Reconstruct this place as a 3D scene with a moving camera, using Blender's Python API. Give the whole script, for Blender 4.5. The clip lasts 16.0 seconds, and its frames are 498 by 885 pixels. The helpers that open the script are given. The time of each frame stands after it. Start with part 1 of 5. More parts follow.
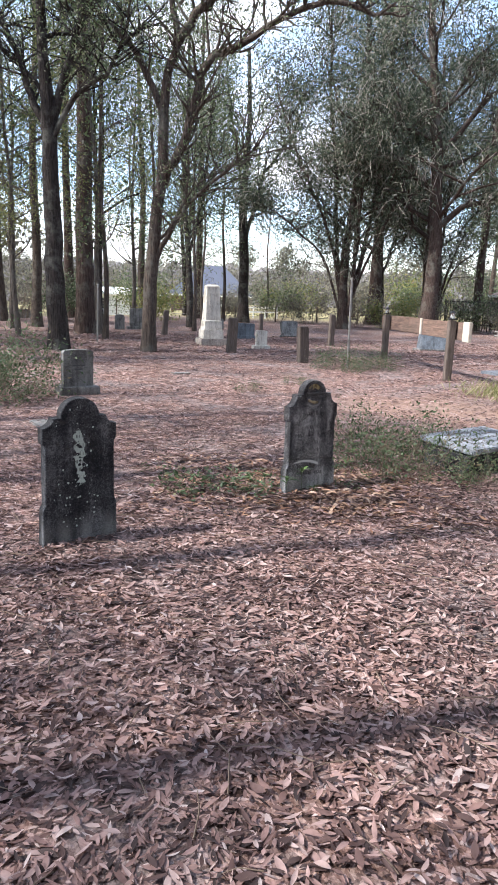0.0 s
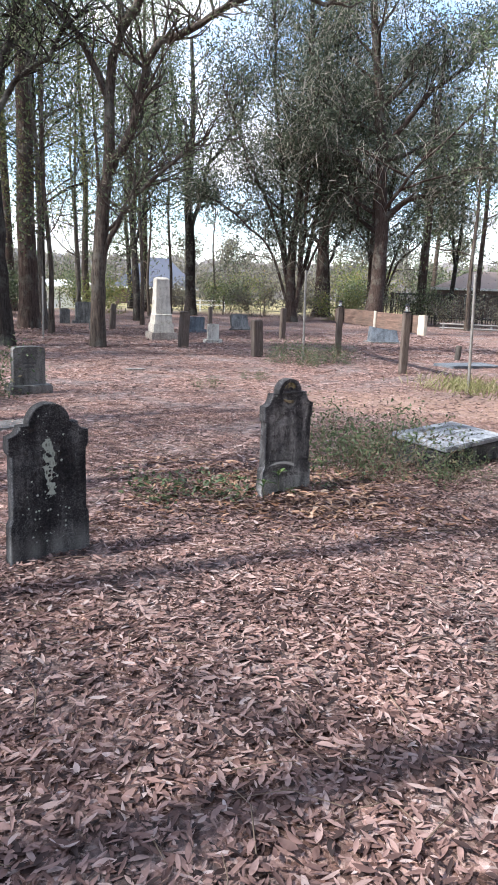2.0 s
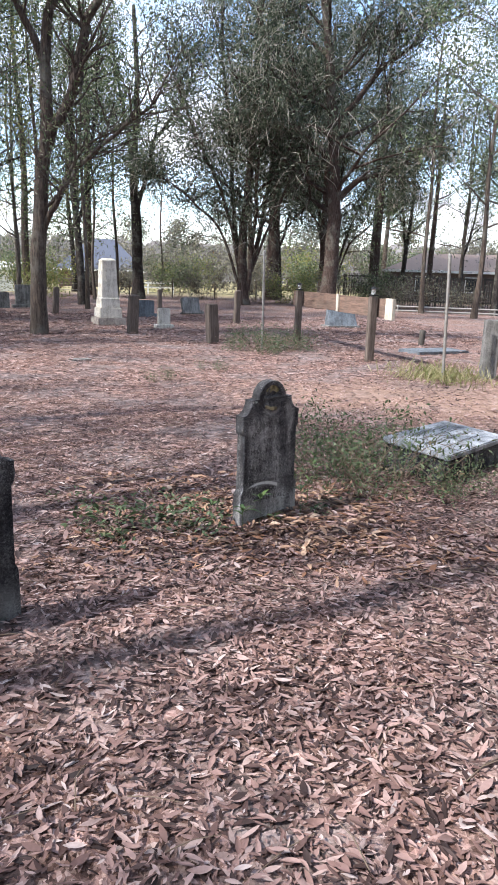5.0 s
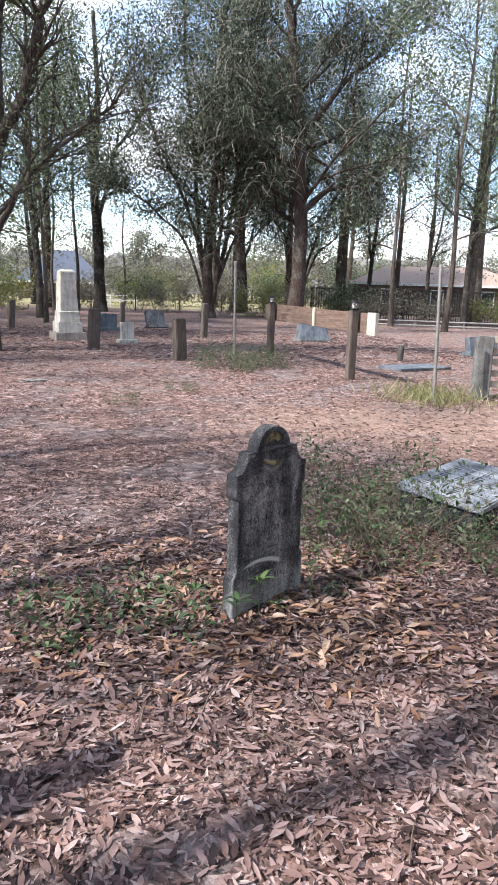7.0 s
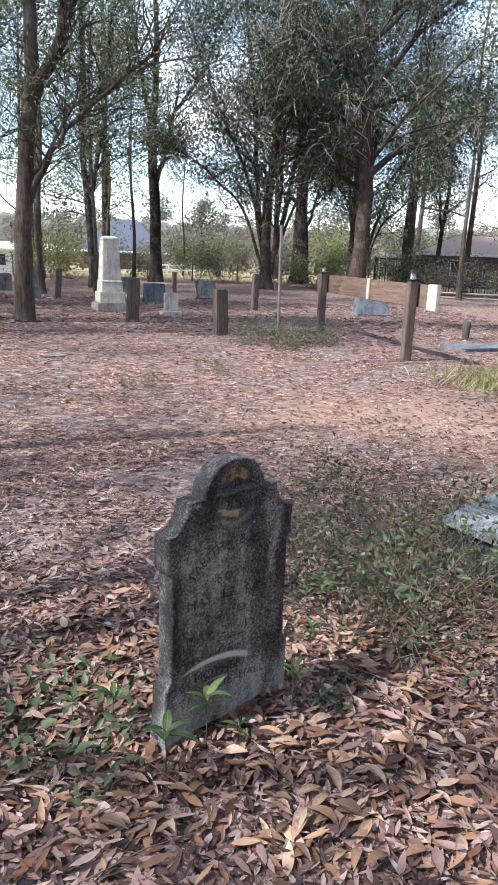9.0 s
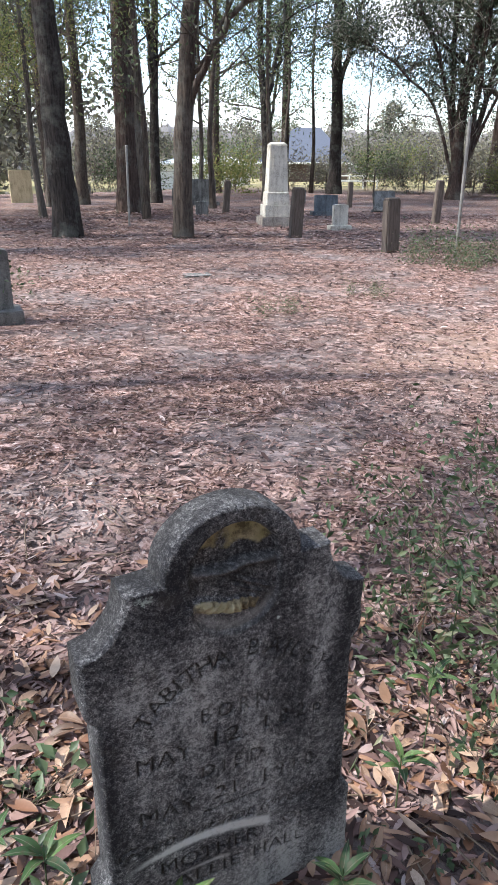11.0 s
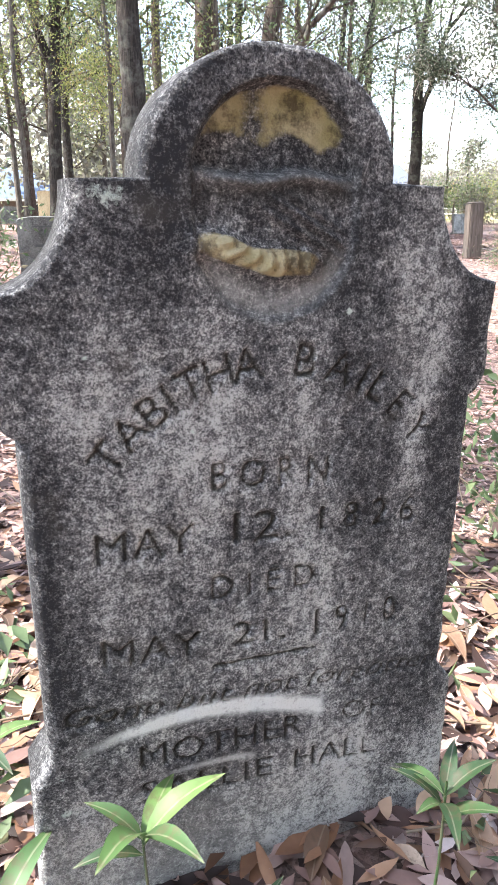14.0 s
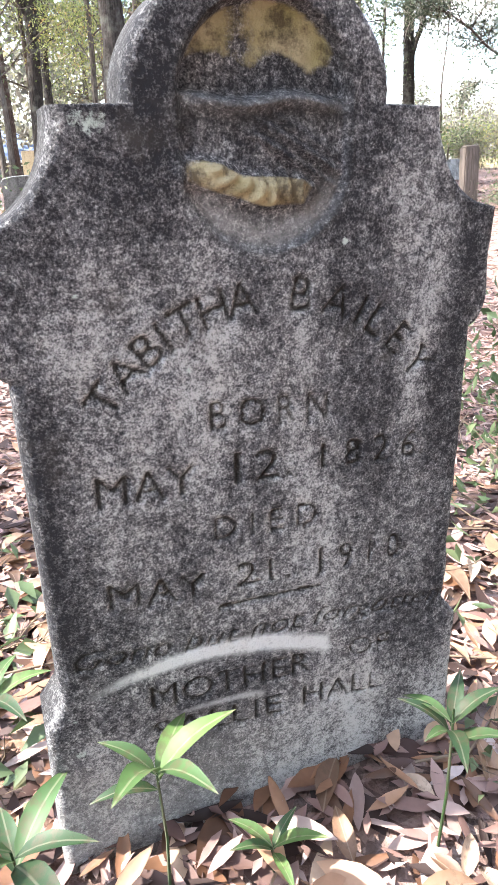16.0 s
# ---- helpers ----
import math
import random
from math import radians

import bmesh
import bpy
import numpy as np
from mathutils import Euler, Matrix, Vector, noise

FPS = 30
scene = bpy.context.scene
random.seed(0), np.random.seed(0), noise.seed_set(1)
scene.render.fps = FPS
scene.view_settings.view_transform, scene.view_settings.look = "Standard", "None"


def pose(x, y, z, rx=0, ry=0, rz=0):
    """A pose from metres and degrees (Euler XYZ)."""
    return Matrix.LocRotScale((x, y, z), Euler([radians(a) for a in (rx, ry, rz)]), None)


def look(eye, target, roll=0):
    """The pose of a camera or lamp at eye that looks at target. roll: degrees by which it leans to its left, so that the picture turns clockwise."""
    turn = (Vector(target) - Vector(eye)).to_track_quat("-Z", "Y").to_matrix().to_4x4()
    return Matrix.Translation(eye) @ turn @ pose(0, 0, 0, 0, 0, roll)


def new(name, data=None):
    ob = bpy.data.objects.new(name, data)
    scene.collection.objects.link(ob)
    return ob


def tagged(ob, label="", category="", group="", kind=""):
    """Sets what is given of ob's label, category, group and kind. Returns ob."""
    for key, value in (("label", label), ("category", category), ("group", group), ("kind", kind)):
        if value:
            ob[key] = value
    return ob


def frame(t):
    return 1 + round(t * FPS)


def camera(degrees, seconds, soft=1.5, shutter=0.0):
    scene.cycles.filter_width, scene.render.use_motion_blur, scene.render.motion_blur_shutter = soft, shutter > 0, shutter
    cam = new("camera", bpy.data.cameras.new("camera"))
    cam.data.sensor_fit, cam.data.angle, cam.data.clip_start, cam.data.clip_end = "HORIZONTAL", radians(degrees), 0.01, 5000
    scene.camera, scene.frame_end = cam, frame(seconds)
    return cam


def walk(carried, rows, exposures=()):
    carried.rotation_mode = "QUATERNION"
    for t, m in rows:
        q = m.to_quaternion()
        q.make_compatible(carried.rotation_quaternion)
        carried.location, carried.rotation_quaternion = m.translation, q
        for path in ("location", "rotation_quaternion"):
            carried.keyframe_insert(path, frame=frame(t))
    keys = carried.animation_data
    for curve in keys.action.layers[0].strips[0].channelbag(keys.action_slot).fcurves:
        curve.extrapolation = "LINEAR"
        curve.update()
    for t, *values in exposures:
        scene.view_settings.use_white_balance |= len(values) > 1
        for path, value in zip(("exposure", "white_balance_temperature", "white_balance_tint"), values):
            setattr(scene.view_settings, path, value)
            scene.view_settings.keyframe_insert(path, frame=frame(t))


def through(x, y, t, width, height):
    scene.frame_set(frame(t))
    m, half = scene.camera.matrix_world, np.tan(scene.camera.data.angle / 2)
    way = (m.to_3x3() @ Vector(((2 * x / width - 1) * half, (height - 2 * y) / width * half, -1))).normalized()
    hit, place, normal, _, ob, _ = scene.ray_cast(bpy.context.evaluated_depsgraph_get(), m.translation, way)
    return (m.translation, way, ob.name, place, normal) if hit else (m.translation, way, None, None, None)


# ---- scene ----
cam = camera(40.4, 16.0, 1.1)
PATH = [
    (0, (0.446, 0.107, 1.646), (0.327, 2.06, 1.228), 2.0),
    (0.5, (0.381, 0.191, 1.651), (0.27, 2.142, 1.223), 1.8),
    (1, (0.285, 0.3, 1.652), (0.263, 2.253, 1.221), 1.7),
    (1.5, (0.239, 0.353, 1.652), (0.284, 2.305, 1.219), 1.9),
    (2, (0.202, 0.358, 1.663), (0.241, 2.31, 1.229), 1.9),
    (2.5, (0.211, 0.429, 1.652), (0.225, 2.383, 1.227), 2.0),
    (3, (0.319, 0.663, 1.639), (0.318, 2.611, 1.187), 1.7),
    (3.5, (0.363, 0.819, 1.667), (0.342, 2.763, 1.195), 1.0),
    (4, (0.292, 1.032, 1.641), (0.295, 2.972, 1.155), 0.9),
    (4.5, (0.129, 1.275, 1.649), (0.261, 3.208, 1.154), 2.0),
    (4.7, (0.087, 1.334, 1.653), (0.251, 3.266, 1.163), 1.9),
    (6.8, (0.018, 2.514, 1.65), (0.272, 4.453, 1.231), 2.3),
    (7, (0.017, 2.614, 1.648), (0.305, 4.543, 1.207), 1.9),
    (7.5, (0.166, 2.911, 1.608), (0.459, 4.825, 1.107), 1.4),
    (8, (0.321, 3.206, 1.647), (0.524, 5.125, 1.122), 2.6),
    (8.2, (0.36, 3.334, 1.624), (0.545, 5.256, 1.102), 2.8),
    (10.3, (0.796, 4.618, 1.573), (0.654, 6.537, 1.026), 1.8),
    (10.5, (0.781, 4.735, 1.545), (0.587, 6.628, 0.93), 2.0),
    (11, (0.867, 4.994, 1.483), (0.483, 6.805, 0.725), 0.5),
    (11.5, (0.907, 5.153, 1.366), (0.211, 6.741, 0.37), -1.3),
    (12, (0.864, 5.223, 1.168), (0.155, 6.766, 0.11), -0.7),
    (12.5, (0.845, 5.276, 1.015), (0.132, 6.892, 0.078), -0.2),
    (13, (0.84, 5.266, 0.895), (0.189, 6.999, 0.138), -0.1),
    (13.5, (0.838, 5.265, 0.871), (0.23, 7.046, 0.193), 0.0),
    (14, (0.835, 5.28, 0.834), (0.25, 7.075, 0.176), 0.6),
    (14.5, (0.84, 5.288, 0.821), (0.268, 7.062, 0.094), -1.1),
    (15, (0.841, 5.276, 0.823), (0.266, 7.046, 0.09), -1.6),
    (15.5, (0.832, 5.282, 0.811), (0.253, 7.042, 0.058), -1.7),
    (16, (0.835, 5.281, 0.81), (0.264, 7.036, 0.04), -1.5),
]
SKY_STRENGTH, SUN_STRENGTH = 0.15, 3.5
EXPOSURES = [(0.0, 1.65, 6200, 11), (8.2, 1.55, 6150, 10), (11.0, 1.65, 6100, 8), (12.0, 2.05, 6100, 6), (13.5, 2.95, 6450, 7), (16.0, 3.25, 6500, 9)]
walk(cam, [(t, look(eye, target, roll)) for t, eye, target, roll in PATH], EXPOSURES)

# ---- world, sun, exposure ----
SUN_AZ, SUN_EL = radians(-112), radians(48)   # azimuth from +y towards +x
sun_dir = Vector((math.sin(SUN_AZ) * math.cos(SUN_EL), math.cos(SUN_AZ) * math.cos(SUN_EL), math.sin(SUN_EL)))
world = bpy.data.worlds.new("sky")
scene.world = world
world.use_nodes = True
wn = world.node_tree.nodes
sky = wn.new("ShaderNodeTexSky")
sky.sky_type = "NISHITA"
sky.sun_disc = False
sky.sun_elevation, sky.sun_rotation = SUN_EL, SUN_AZ
sky.air_density, sky.dust_density, sky.ozone_density = 1.0, 0.6, 1.0
wn["Background"].inputs["Strength"].default_value = SKY_STRENGTH
# broken white cloud over the blue
wl = world.node_tree.links
cloud = wn.new("ShaderNodeTexNoise")
cloud.inputs["Scale"].default_value, cloud.inputs["Detail"].default_value, cloud.inputs["Roughness"].default_value = 3.2, 6.0, 0.6
squash = wn.new("ShaderNodeMapping")
squash.inputs["Scale"].default_value = (1.0, 1.0, 2.6)
wl.new(wn.new("ShaderNodeTexCoord").outputs["Generated"], squash.inputs["Vector"])
wl.new(squash.outputs["Vector"], cloud.inputs["Vector"])
cover = wn.new("ShaderNodeValToRGB")
cover.color_ramp.elements[0].position, cover.color_ramp.elements[1].position = 0.42, 0.66
wl.new(cloud.outputs["Fac"], cover.inputs["Fac"])
over = wn.new("ShaderNodeMix")
over.data_type = "RGBA"
wl.new(cover.outputs["Color"], over.inputs[0])
wl.new(sky.outputs["Color"], over.inputs[6])
over.inputs[7].default_value = (4.0, 4.0, 4.15, 1.0)
wl.new(over.outputs[2], wn["Background"].inputs["Color"])
sun = bpy.data.lights.new("sun", "SUN")
sun.energy, sun.angle, sun.color = SUN_STRENGTH, radians(0.55), (1.0, 0.95, 0.88)
sun_ob = new("sun", sun)
sun_ob.matrix_world = look(sun_dir * 60, (0, 0, 0))


# ---- materials ----
class Nodes:
    """A short way to write a node material."""

    def __init__(self, name, rough=0.85, spec=0.3):
        self.mat = bpy.data.materials.new(name)
        self.mat.use_nodes = True
        self.nt = self.mat.node_tree
        self.b = self.nt.nodes["Principled BSDF"]
        self.b.inputs["Roughness"].default_value = rough
        self.b.inputs["Specular IOR Level"].default_value = spec
        self.pos = self.nt.nodes.new("ShaderNodeTexCoord").outputs["Object"]

    def link(self, a, b):
        self.nt.links.new(a, b)

    def put(self, socket, value):
        if isinstance(value, (int, float)):
            socket.default_value = value
        elif isinstance(value, tuple):
            socket.default_value = (*value, 1.0) if len(value) == 3 else value
        else:
            self.link(value, socket)

    def noise(self, scale, detail=5.0, rough=0.6, stretch=None, distort=0.0):
        n = self.nt.nodes.new("ShaderNodeTexNoise")
        n.inputs["Scale"].default_value, n.inputs["Detail"].default_value = scale, detail
        n.inputs["Roughness"].default_value, n.inputs["Distortion"].default_value = rough, distort
        self.link(self.stretched(stretch), n.inputs["Vector"])
        return n.outputs["Fac"]

    def stretched(self, stretch):
        if not stretch:
            return self.pos
        m = self.nt.nodes.new("ShaderNodeMapping")
        m.inputs["Scale"].default_value = stretch
        self.link(self.pos, m.inputs["Vector"])
        return m.outputs["Vector"]

    def cells(self, scale, stretch=None, out="Color"):
        n = self.nt.nodes.new("ShaderNodeTexVoronoi")
        n.inputs["Scale"].default_value = scale
        self.link(self.stretched(stretch), n.inputs["Vector"])
        return n.outputs[out]

    def ramp(self, fac, *stops):
        r = self.nt.nodes.new("ShaderNodeValToRGB")
        e = r.color_ramp.elements
        while len(e) < len(stops):
            e.new(0.5)
        for i, (p, c) in enumerate(stops):
            e[i].position = p
            e[i].color = (*c, 1) if isinstance(c, tuple) else (c, c, c, 1)
        self.link(fac, r.inputs["Fac"])
        return r.outputs["Color"]

    def mix(self, fac, a, b, mode="MIX"):
        m = self.nt.nodes.new("ShaderNodeMix")
        m.data_type, m.blend_type = "RGBA", mode
        self.put(m.inputs[0], fac)
        self.put(m.inputs[6], a)
        self.put(m.inputs[7], b)
        return m.outputs[2]

    def attr(self, name):
        a = self.nt.nodes.new("ShaderNodeAttribute")
        a.attribute_name = name
        return a.outputs["Fac"]

    def island(self):
        return self.nt.nodes.new("ShaderNodeNewGeometry").outputs["Random Per Island"]

    def each(self):
        return self.nt.nodes.new("ShaderNodeObjectInfo").outputs["Random"]

    def math(self, op, a, b=0.0):
        m = self.nt.nodes.new("ShaderNodeMath")
        m.operation = op
        self.put(m.inputs[0], a)
        self.put(m.inputs[1], b)
        return m.outputs[0]

    def bump(self, height, strength=0.4, distance=0.01):
        n = self.nt.nodes.new("ShaderNodeBump")
        n.inputs["Strength"].default_value, n.inputs["Distance"].default_value = strength, distance
        self.link(height, n.inputs["Height"])
        self.link(n.outputs["Normal"], self.b.inputs["Normal"])

    def done(self, colour):
        self.put(self.b.inputs["Base Color"], colour)
        return self.mat


def leafy(name, stops, rough=0.55, through=0.35, each=False):
    """Leaf material: colour by leaf, some light coming through."""
    n = Nodes(name, rough, 0.35)
    col = n.ramp(n.each() if each else n.island(), *stops)
    col = n.mix(0.35, col, n.ramp(n.noise(40, 3), (0.3, 0.25), (0.7, 0.9)), "MULTIPLY")
    if each:
        # a paler rib along the middle, browner blotches
        xyz = n.nt.nodes.new("ShaderNodeSeparateXYZ")
        n.link(n.pos, xyz.inputs[0])
        rib = n.ramp(n.math("MULTIPLY", n.math("ABSOLUTE", xyz.outputs[1]), 100), (0.04, 0.2), (0.13, 0.0))
        col = n.mix(rib, col, (0.5, 0.42, 0.33))
        col = n.mix(n.ramp(n.noise(70, 5, 0.7), (0.5, 0.0), (0.66, 0.5)), col, (0.09, 0.06, 0.04))
    n.done(col)
    t = n.nt.nodes.new("ShaderNodeBsdfTranslucent")
    n.link(col, t.inputs["Color"])
    m = n.nt.nodes.new("ShaderNodeMixShader")
    m.inputs[0].default_value = through
    n.link(n.b.outputs[0], m.inputs[1])
    n.link(t.outputs[0], m.inputs[2])
    n.link(m.outputs[0], n.nt.nodes["Material Output"].inputs["Surface"])
    return n.mat


def weathered_stone(name, pale, mid, dark, amount=0.5, green=0.0):
    n = Nodes(name, 0.92, 0.2)
    big = n.noise(3.2, 6, 0.65)
    streak = n.noise(7, 5, 0.6, (1.6, 1.6, 0.35))
    fine = n.noise(130, 4, 0.75)
    speck = n.noise(420, 3, 0.7)
    f = n.math("ADD", n.math("MULTIPLY", big, 0.7), n.math("MULTIPLY", streak, 0.75))
    f = n.math("SUBTRACT", f, 0.235)
    f = n.math("ADD", f, n.math("MULTIPLY", n.attr("pale"), 0.2))
    f = n.math("ADD", f, n.math("MULTIPLY", n.math("SUBTRACT", n.noise(30, 6, 0.8), 0.5), 0.42))
    f = n.math("ADD", f, n.math("MULTIPLY", n.math("SUBTRACT", fine, 0.5), 0.95))
    f = n.math("ADD", f, n.math("MULTIPLY", n.math("SUBTRACT", speck, 0.5), 0.9))
    c = n.ramp(f, (amount - 0.19, dark), (amount + 0.02, mid), (amount + 0.27, pale))
    c = n.mix(n.ramp(n.noise(9, 4, 0.7), (0.6, 0.0), (0.75, 0.35)), c, (0.10, 0.085, 0.07))
    if green:
        c = n.mix(n.ramp(n.noise(4, 5), (0.55, 0.0), (0.7, green)), c, (0.10, 0.12, 0.06))
    ochre = n.mix(n.noise(60, 4, 0.7), (0.20, 0.155, 0.085), (0.62, 0.53, 0.33))
    ochre = n.mix(n.ramp(n.noise(9, 3), (0.5, 0.0), (0.66, 0.75)), ochre, (0.24, 0.22, 0.06))
    ochre = n.mix(n.ramp(n.noise(22, 5, 0.75), (0.5, 0.0), (0.62, 0.8)), ochre, (0.06, 0.045, 0.03))
    rag = n.math("ADD", n.noise(34, 6, 0.8), n.math("MULTIPLY", n.noise(11, 3), 0.7))
    c = n.mix(n.ramp(n.math("MULTIPLY", n.attr("ochre"), rag), (0.46, 0.0), (0.68, 0.95)), c, ochre)
    c = n.mix(n.ramp(n.math("MULTIPLY", n.attr("lichen"), n.math("ADD", n.noise(45, 6, 0.8), 0.0)), (0.36, 0.0), (0.43, 1.0)), c,
              n.mix(n.noise(120, 3), (0.30, 0.36, 0.32), (0.62, 0.66, 0.60)))
    c = n.mix(n.math("MULTIPLY", n.attr("scrape"), n.ramp(n.noise(90, 5, 0.75), (0.32, 0.35), (0.52, 1.0))), c, (0.60, 0.59, 0.575))
    # dirt in the cut letters, and shade painted on the sides and back
    c = n.mix(n.math("MULTIPLY", n.attr("dirt_and_shade"), 0.9), c, (0.022, 0.02, 0.018))
    n.bump(n.math("ADD", fine, n.math("MULTIPLY", speck, 0.5)), 0.8, 0.005)
    return n.done(c)


M_OLD = weathered_stone("old_marble", (0.47, 0.455, 0.44), (0.122, 0.117, 0.12), (0.024, 0.023, 0.026), 0.52)
M_OLD2 = weathered_stone("old_marble_dark", (0.24, 0.24, 0.24), (0.05, 0.05, 0.055), (0.012, 0.012, 0.014), 0.53)
M_GREY = weathered_stone("grey_granite", (0.26, 0.253, 0.242), (0.145, 0.14, 0.133), (0.055, 0.053, 0.05), 0.47)
M_STAINED = weathered_stone("stained_marble", (0.44, 0.39, 0.345), (0.27, 0.235, 0.205), (0.11, 0.095, 0.085), 0.45)
M_BLUE = weathered_stone("blue_granite", (0.18, 0.20, 0.225), (0.10, 0.113, 0.13), (0.06, 0.066, 0.072), 0.45)
M_WHITE = weathered_stone("pale_marble", (0.66, 0.62, 0.55), (0.50, 0.46, 0.40), (0.22, 0.20, 0.17), 0.42, 0.35)
M_CREAM = weathered_stone("cream_stone", (0.62, 0.52, 0.34), (0.5, 0.41, 0.26), (0.24, 0.19, 0.11), 0.4)
M_LEDGER = weathered_stone("ledger_top", (0.42, 0.44, 0.465), (0.25, 0.265, 0.285), (0.08, 0.086, 0.092), 0.46)
M_CARVED = Nodes("carved_writing", 0.9).done((0.075, 0.075, 0.075))


def bark(name, light, dark, scale=9.0):
    n = Nodes(name, 0.95, 0.1)
    ridges = n.noise(scale, 6, 0.7, (3.0, 3.0, 0.35), 0.6)
    c = n.ramp(ridges, (0.33, dark), (0.66, light))
    c = n.mix(n.ramp(n.noise(1.4, 5, 0.7), (0.5, 0.0), (0.68, 0.55)), c, (0.20, 0.20, 0.17))
    n.bump(ridges, 0.9, 0.05)
    return n.done(c)


M_BARK = bark("bark_brown", (0.125, 0.098, 0.08), (0.028, 0.022, 0.019))
M_BARK_PALE = bark("bark_grey", (0.16, 0.135, 0.115), (0.036, 0.03, 0.026), 8.0)
M_BARK_DARK = bark("bark_dark", (0.06, 0.05, 0.045), (0.014, 0.012, 0.011))
M_BARK_RED = bark("bark_cedar", (0.10, 0.07, 0.058), (0.022, 0.016, 0.014), 9.0)
M_LEAF = leafy("leaf_olive", ((0.0, (0.05, 0.068, 0.034)), (0.45, (0.105, 0.14, 0.065)), (0.8, (0.18, 0.225, 0.105)), (1.0, (0.38, 0.36, 0.27))))
M_LEAF_DARK = leafy("leaf_cedar", ((0.0, (0.04, 0.055, 0.035)), (0.45, (0.08, 0.10, 0.062)), (0.85, (0.15, 0.17, 0.11)), (1.0, (0.40, 0.39, 0.32))), 0.45, 0.4)
M_LEAF_GOLD = leafy("leaf_yellow_green", ((0.0, (0.10, 0.13, 0.04)), (0.5, (0.22, 0.25, 0.08)), (0.9, (0.34, 0.33, 0.12)), (1.0, (0.30, 0.17, 0.08))), 0.6, 0.45)
M_LEAF_SHRUB = leafy("leaf_shrub", ((0.0, (0.05, 0.08, 0.035)), (0.5, (0.11, 0.155, 0.075)), (0.85, (0.17, 0.21, 0.11)), (1.0, (0.3, 0.24, 0.15))), 0.45, 0.35)
M_SEEDLING = leafy("leaf_seedling", ((0.0, (0.03, 0.062, 0.026)), (0.6, (0.062, 0.12, 0.042)), (1.0, (0.12, 0.20, 0.06))), 0.55, 0.25, True)
M_TWIG = Nodes("dry_twig", 0.9, 0.1).done((0.16, 0.12, 0.09))
M_FARLEAF = leafy("far_wood", ((0.0, (0.10, 0.09, 0.075)), (0.5, (0.20, 0.18, 0.15)), (0.85, (0.26, 0.26, 0.18)), (1.0, (0.36, 0.33, 0.2))), 0.8, 0.3)
rg = Nodes("far_ridge", 1.0, 0.0)
M_RIDGE = rg.done(rg.mix(rg.noise(0.35, 6, 0.75, (1.0, 1.0, 0.35)), (0.13, 0.12, 0.125), (0.36, 0.335, 0.33)))
M_PALETWIG = Nodes("pale_twig", 0.9, 0.1).done((0.30, 0.27, 0.23))
M_GRASS = leafy("grass_blade", ((0.0, (0.16, 0.17, 0.06)), (0.6, (0.34, 0.33, 0.15)), (1.0, (0.50, 0.44, 0.27))), 0.7, 0.4)
LITTER = ((0.0, (0.025, 0.015, 0.0135)), (0.25, (0.102, 0.057, 0.049)), (0.5, (0.24, 0.142, 0.122)), (0.78, (0.36, 0.238, 0.212)), (0.95, (0.43, 0.318, 0.288)), (1.0, (0.50, 0.41, 0.385)))
M_LITTER = leafy("fallen_leaf", LITTER, 0.7, 0.12)
M_LITTER_WARM = leafy("fallen_leaf_warm", ((0.0, (0.09, 0.045, 0.028)), (0.4, (0.26, 0.13, 0.075)), (0.75, (0.42, 0.25, 0.16)), (1.0, (0.52, 0.38, 0.28))), 0.5, 0.12)
M_LITTER_ONE = leafy("fallen_leaf_single", ((0.0, (0.10, 0.058, 0.04)), (0.4, (0.25, 0.145, 0.09)), (0.75, (0.40, 0.255, 0.17)), (1.0, (0.50, 0.38, 0.29))), 0.5, 0.12, True)


